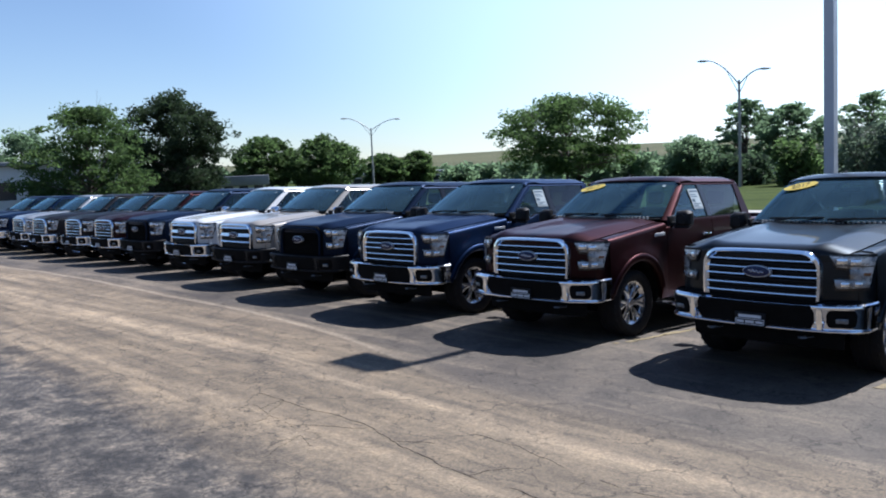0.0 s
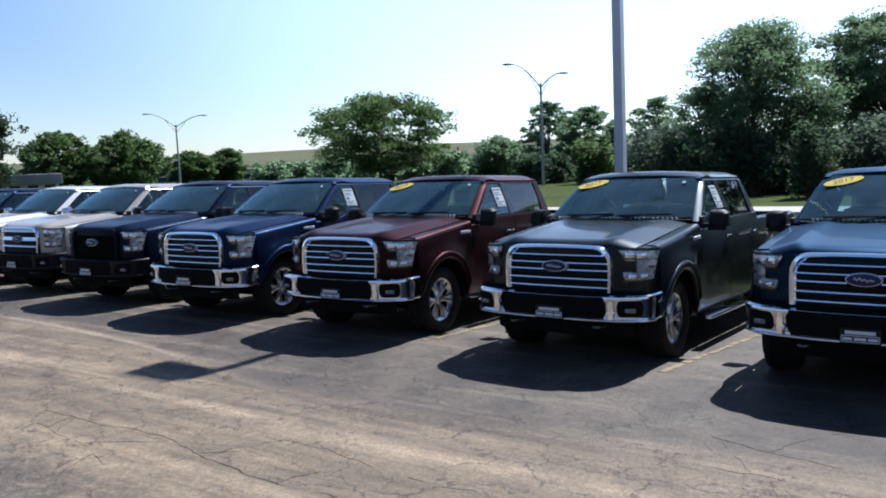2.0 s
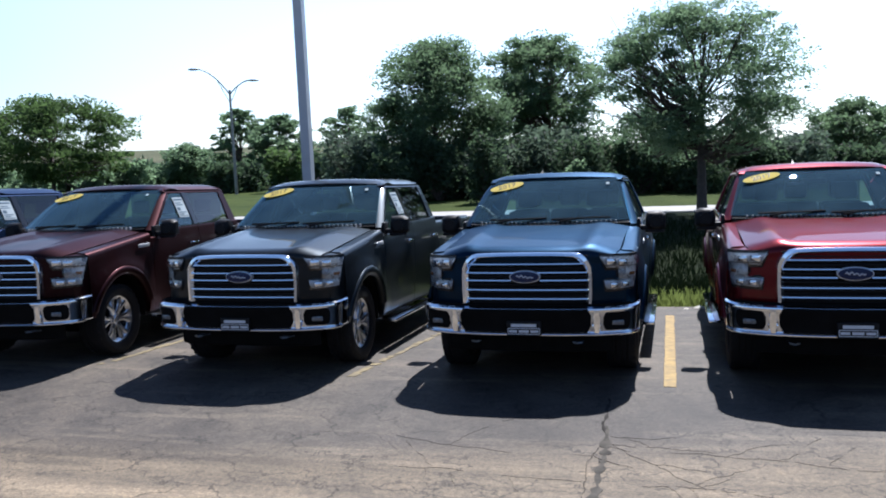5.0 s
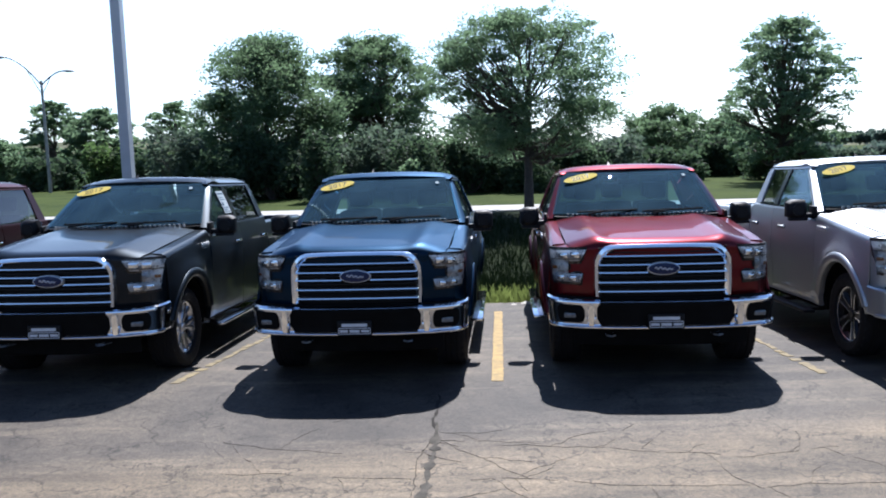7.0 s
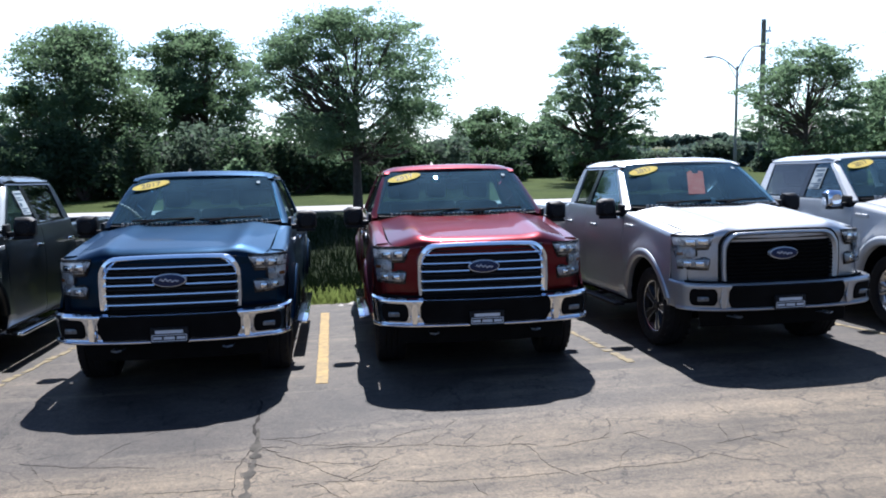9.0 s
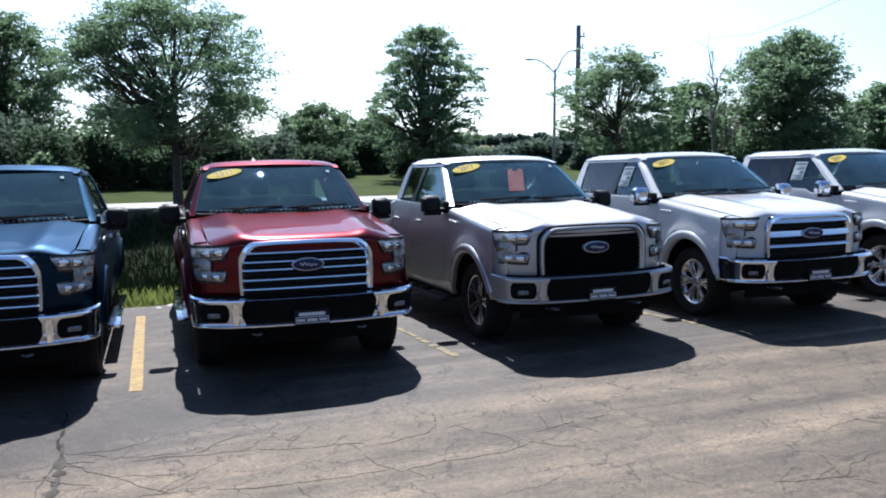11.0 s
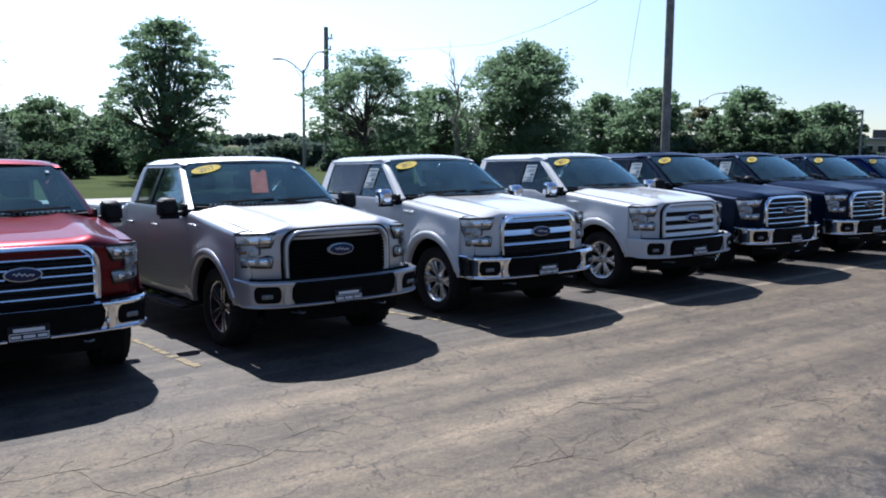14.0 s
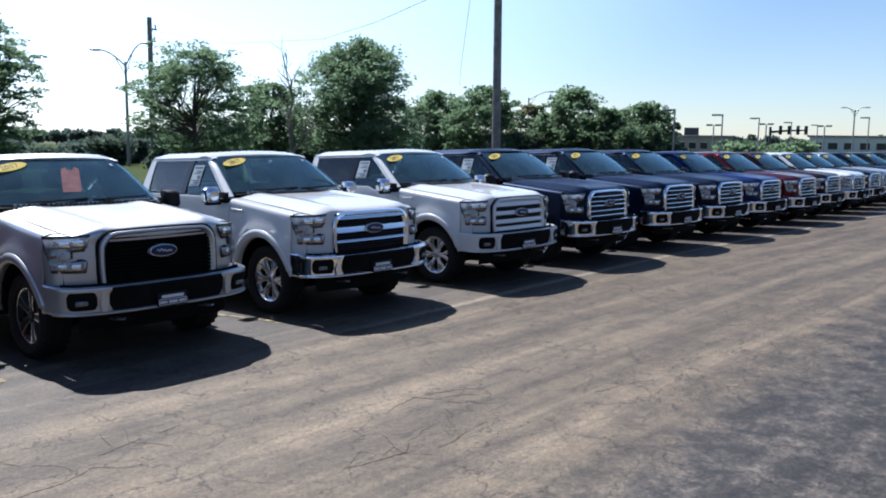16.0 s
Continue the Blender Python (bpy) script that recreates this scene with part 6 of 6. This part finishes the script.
def building(az0, az1, d, elev, wall, label, depth=14, overhang=0.5, windows=6, z_roof=0.35):
    x0, y0 = at_bearing(az0, d)
    x1, y1 = at_bearing(az1, d)
    w, h, ang = math.hypot(x1 - x0, y1 - y0), 2.2 + d * math.tan(radians(elev)), math.degrees(math.atan2(y1 - y0, x1 - x0))
    T = thing("building", pose(x0, y0, -0.06, 0, 0, ang), label, "building")
    own("wall", box(0, w, 0, depth, 0, h - z_roof), wall, T)
    own("roof", box(-overhang, w + overhang, -overhang, depth + overhang, h - z_roof, h, 0.06), ROOFGREY, T)
    for k in range(windows):
        a = w * (k + 0.5) / windows
        win = own("window", box(a - 0.3 * w / windows, a + 0.3 * w / windows, -0.05, 0.02, h * 0.28, h * 0.62), WINDOW, T)
        own("frame", join(box(a - 0.31 * w / windows, a + 0.31 * w / windows, -0.09, -0.04, h * 0.62, h * 0.62 + 0.12), box(a - 0.31 * w / windows, a + 0.31 * w / windows, -0.09, -0.04, h * 0.28 - 0.12, h * 0.28)), WALLPALE, win)


building(-79, -68.0, 80, 1.6, WALLPALE, "long low pale commercial building with flat roof")
building(-61.8, -58.9, 78, 0.15, WALLPALE, "small low building with grey roof", 8, 0.3, 3, 0.9)
building(-53.2, -45.2, 125, -0.1, WALLTAN, "long low tan brick building", 16, 0.3, 9)
building(63.2, 66.7, 150, 0.38, WALLTAN, "low beige commercial building", 14, 0.4, 5)
building(71.2, 76.5, 170, 0.45, WALLPALE, "flat-roofed grey commercial building", 18, 0.4, 6)
SIDING = plain("grey_blue_siding", (0.12, 0.14, 0.17), 0.8, 0, 0.12, 1.5, relief=0.2)


def gabled_house(az, d, hw, elev, label):
    """House with its gable towards the lot, a pitched roof, gable window and door."""
    w, h = d * math.tan(radians(hw)), 2.2 + d * math.tan(radians(elev))
    T = thing("house", pose(*at_bearing(az, d), -0.06, 0, 0, -az), label, "house")
    eave = h - w * 0.75
    own("wall", prism([(-w, 0), (w, 0), (w, eave), (0, h - 0.12), (-w, eave)], lambda a, c: (a, 0.0, c), lambda a, c: (a, 9.0, c)), SIDING, T)
    for s in (-1, 1):
        own("roof", prism([(0, h - 0.1), (s * (w + 0.35), eave - 0.36), (s * (w + 0.35), eave - 0.2), (0, h + 0.08)], lambda a, c: (a, -0.35, c), lambda a, c: (a, 9.35, c)), ROOFGREY, T)
    for a, z0, z1 in ((-w * 0.5, 0.9, 2.0), (w * 0.5, 0.9, 2.0)):
        win = own("window", box(a - 0.45, a + 0.45, -0.03, 0.02, z0, z1), WINDOW, T)
        own("frame", join(box(a - 0.52, a + 0.52, -0.06, -0.02, z1, z1 + 0.08), box(a - 0.52, a + 0.52, -0.06, -0.02, z0 - 0.08, z0)), WALLPALE, win)


gabled_house(-7.1, 62, 3.0, -0.1, "grey-blue gabled house in the shade of the trees")
WHITESTEEL = plain("white_painted_steel", (0.7, 0.71, 0.7), 0.5, 0, 0.08, 2.0)


def canopy(az0, az1, d, elev):
    (x0, y0), (x1, y1) = at_bearing(az0, d), at_bearing(az1, d)
    w, h = math.hypot(x1 - x0, y1 - y0), 2.2 + d * math.tan(radians(elev))
    T = thing("entrance_canopy", pose(x0, y0, -0.06, 0, 0, math.degrees(math.atan2(y1 - y0, x1 - x0))), "white steel entrance canopy on slim posts", "canopy")
    own("roof", join(box(0, w, 0, 5, h - 0.3, h, 0.05), prism([(w, h - 0.28), (w + 0.9, h - 0.95), (w + 0.9, h - 1.2), (w, h - 0.6)], lambda a, c: (a, 0.0, c), lambda a, c: (a, 5.0, c))), WHITESTEEL, T)
    for px in (0.15, w * 0.5, w - 0.1):
        for py in (0.2, 4.8):
            own("post", box(px - 0.1, px + 0.1, py - 0.1, py + 0.1, 0, h - 0.28, 0.02), WHITESTEEL, T)


canopy(-68.2, -66.5, 78, 1.4)
box_x, box_y = at_bearing(64.15, 153)
own("housing", box(-1.2, 1.2, -1, 1, 0, 1.3, 0.05), DARKMETAL, thing("roof_unit", pose(box_x, box_y, 2.2 + 150 * math.tan(radians(0.38)) - 0.06, 0, 0, -64), "dark rooftop air unit on the beige building", "air unit"))


def signal_gantry(az0, az1, d, elev):
    (x0, y0), (x1, y1) = at_bearing(az0, d), at_bearing(az1, d)
    w, h = math.hypot(x1 - x0, y1 - y0), 2.2 + d * math.tan(radians(elev))
    T = thing("traffic_signal", pose(x0, y0, -0.06, 0, 0, math.degrees(math.atan2(y1 - y0, x1 - x0))), "dark traffic signal mast arm with four heads", "traffic signal")
    own("post", tube([(0, 0, 0), (0, 0, h + 0.5)], [0.2, 0.15], 10), DARKMETAL, T)
    own("arm", tube([(0, 0, h - 0.15), (w * 0.5, 0, h + 0.05), (w, 0, h + 0.1)], [0.16, 0.12, 0.09], 8), DARKMETAL, T)
    for f in (0.28, 0.52, 0.76, 0.98):
        head = own("signal_head", box(w * f - 0.2, w * f + 0.2, -0.25, 0.05, h - 0.45, h + 0.65, 0.05), DARKMETAL, T)
        for z in (-0.3, 0.05, 0.4):
            own("visor", moved(lathe([(0.13, 0.0), (0.15, 0.0), (0.15, 0.22), (0.13, 0.22), (0.13, 0.0)], 10, "y"), Matrix.Translation((w * f, -0.46, h + 0.1 + z))), DARKMETAL, head)


signal_gantry(68.9, 71.0, 115, 0.7)


def twin_lamp(az, d, elev):
    x, y = at_bearing(az, d)
    h = 2.2 + d * math.tan(radians(elev))
    T = thing("lot_lamp", pose(x, y, 0, 0, 0, -az), "slim grey parking-lot lamp with two flat heads", "lamp post", "lot lamps far along the row")
    own("pole", tube([(0, 0, -0.1), (0, 0, h)], [0.1, 0.08], 8), GALV, T)
    for s in (-1, 1):
        own("lamp_head", box(min(s * 0.15, s * 0.95), max(s * 0.15, s * 0.95), -0.25, 0.25, h - 0.1, h + 0.12, 0.03), DARKMETAL, T)


for az, d, e in ((65.5, 120, 1.0), (68.65, 125, 1.08), (72.0, 130, 0.98)):
    twin_lamp(az, d, e)


# ---- parked cars beyond the lawn ----
def half_car():
    """Side outline stations of a saloon: (along, sill, shoulder, half width)."""
    return ((-2.3, 0.42, 0.62, 0.55), (-2.2, 0.3, 0.74, 0.72), (-1.9, 0.26, 0.84, 0.84), (-1.2, 0.24, 0.92, 0.88), (0.0, 0.22, 0.96, 0.9), (1.2, 0.24, 0.98, 0.89), (1.9, 0.28, 0.98, 0.84), (2.2, 0.34, 0.92, 0.75), (2.3, 0.45, 0.75, 0.6))


def parked_car(az, d, turn, mat, label):
    x, y = at_bearing(az, d)
    T = thing("parked_car", pose(x, y, -0.02, 0, 0, turn), label, "car", "cars parked beyond the lawn")
    P = [[(s * w * k, a, z) for s, k, z in ((-1, 0.86, z0), (-1, 1, z0 + 0.2), (-1, 1, z1 - 0.12), (-1, 0.93, z1), (-1, 0.4, z1 + 0.03), (1, 0.4, z1 + 0.03), (1, 0.93, z1), (1, 1, z1 - 0.12), (1, 1, z0 + 0.2), (1, 0.86, z0))] for a, z0, z1, w in half_car()]
    own("body", shell(P, 0.04, (0, 0, 0.5)), mat, T)
    cab = [[(s * w, a, z) for s, w, z in ((-1, wb, 0.93), (-1, wt, zt), (0, wt, zt + 0.03), (1, wt, zt), (1, wb, 0.93))] for a, wb, wt, zt in ((-1.05, 0.80, 0.78, 0.96), (-0.35, 0.82, 0.62, 1.40), (0.6, 0.82, 0.62, 1.43), (1.15, 0.82, 0.64, 1.36), (1.8, 0.78, 0.76, 1.0))]
    own("cabin", shell(cab, 0.03, (0, 0.3, 0.5)), mat, T)
    for s in (-1, 1):
        own("side_window", prism([(-0.75, 1.0), (1.35, 1.0), (1.0, 1.31), (-0.28, 1.34)], lambda a, c: (s * (0.835 - 0.4 * (c - 0.93)), a, c), lambda a, c: (s * (0.81 - 0.4 * (c - 0.93)), a, c)), WINDOW, T)
        for wy in (-1.38, 1.35):
            W = own("wheel", moved(lathe([(0.001, 0.0), (0.2, 0.0), (0.31, 0.01), (0.33, 0.05), (0.33, 0.18), (0.31, 0.21), (0.001, 0.21)], 20), Matrix.Translation((s * 0.86 - (0.21 if s > 0 else 0), wy, 0.33))), RUBBER, T)
            own("rim", moved(lathe([(0.001, -0.012), (0.17, -0.012), (0.2, 0.0)], 16), Matrix.Translation((s * 0.872, wy, 0.33)) @ (Matrix.Rotation(math.pi, 4, "Z") if s > 0 else Matrix())), ALLOY, W)
    own("windshield", prism([(-0.66, 1.0), (0.66, 1.0), (0.55, 1.36), (-0.55, 1.36)], lambda a, c: (a, -1.06 + (c - 0.98) * 1.6, c + 0.01), lambda a, c: (a, -1.02 + (c - 0.98) * 1.6, c)), WINDOW, T)
    own("rear_window", prism([(-0.62, 1.04), (0.62, 1.04), (0.54, 1.33), (-0.54, 1.33)], lambda a, c: (a, 1.82 - (c - 1.0) * 1.75, c + 0.01), lambda a, c: (a, 1.78 - (c - 1.0) * 1.75, c)), WINDOW, T)


parked_car(1.6, 46, 80, PAINTS["black"], "black saloon car parked under the trees")
parked_car(-12.0, 50, 95, PAINTS["silver"], "silver saloon car parked in deep shade")
parked_car(-25.3, 74, 85, PAINTS["white"], "white saloon car parked behind the verge")


def lot_lamp(az, d, elev):
    x, y = at_bearing(az, d)
    h = 2.2 + d * math.tan(radians(elev))
    T = thing("lot_lamp", pose(x, y, 0, 0, 0, -az), "slim grey parking-lot lamp with flat head", "lamp post", "lot lamps far along the row")
    own("pole", tube([(0, 0, -0.1), (0, 0, h)], [0.07, 0.055], 8), GALV, T)
    own("lamp_head", box(-0.85, 0.06, -0.2, 0.2, h - 0.09, h + 0.05, 0.03), GALV, T)


for az, d, e in ((63.05, 62, 1.96), (66.0, 74, 1.65), (68.2, 88, 1.45), (70.1, 105, 1.2), (71.6, 125, 1.05), (74.4, 100, 1.5)):
    lot_lamp(az, d, e)


# ---- verge grass, edging stones, added unseen wall ----
# blades carry the verge's shade in their colour; weeds keep a sunlit green
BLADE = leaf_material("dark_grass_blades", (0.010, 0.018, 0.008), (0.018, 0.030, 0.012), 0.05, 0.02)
WEED = leaf_material("bright_weed_blades", (0.055, 0.075, 0.02), (0.115, 0.14, 0.042), 0.4)
for name, mat, args, label in (("tall_grass", BLADE, (-20, 22, 5.9, 18.5, 66000, 0.12, 0.3, 5, 1.4), "tall unmown grass of the verge, coloured dark as if shaded"), ("weeds", WEED, (-20, 22, 4.9, 6.1, 34000, 0.06, 0.27, 6, 1.2), "bright green weeds along the asphalt edge")):
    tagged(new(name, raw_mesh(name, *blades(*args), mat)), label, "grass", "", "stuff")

edging = thing("stone_edging", pose(0, 4.78, -0.14), "broken pale stones along the asphalt edge", "stones")
re = random.Random(8)
for k in range(120):
    bm = bmesh.new()
    bmesh.ops.create_icosphere(bm, subdivisions=1, radius=1)
    for q in bm.verts:
        q.co = Vector((q.co.x * re.uniform(0.8, 1.15), q.co.y * re.uniform(0.8, 1.15), q.co.z * re.uniform(0.7, 1.1)))
    w = re.uniform(0.05, 0.12)
    x = -12 + 24 * k / 119 + re.uniform(-0.1, 0.1)
    st = own("stone", moved(dump(bm), Matrix.Translation((x, re.uniform(-0.14, 0.12), rise(x) + w * 0.22)) @ Matrix.Rotation(re.uniform(0, 3), 4, "Z") @ Matrix.Diagonal((w, w * 0.7, w * 0.5, 1))), STONE, edging)

# unseen wall added behind the camera to cut sky fill and darken reflections
surface("wall_south", lambda: box(-70, 70, -24.4, -24, -0.2, 5.0), plain("brown_brick_wall", (0.10, 0.085, 0.07), 0.8, 0, 0.25, 2.0, relief=0.3), "unseen brown wall added behind the camera to block skylight", "wall")
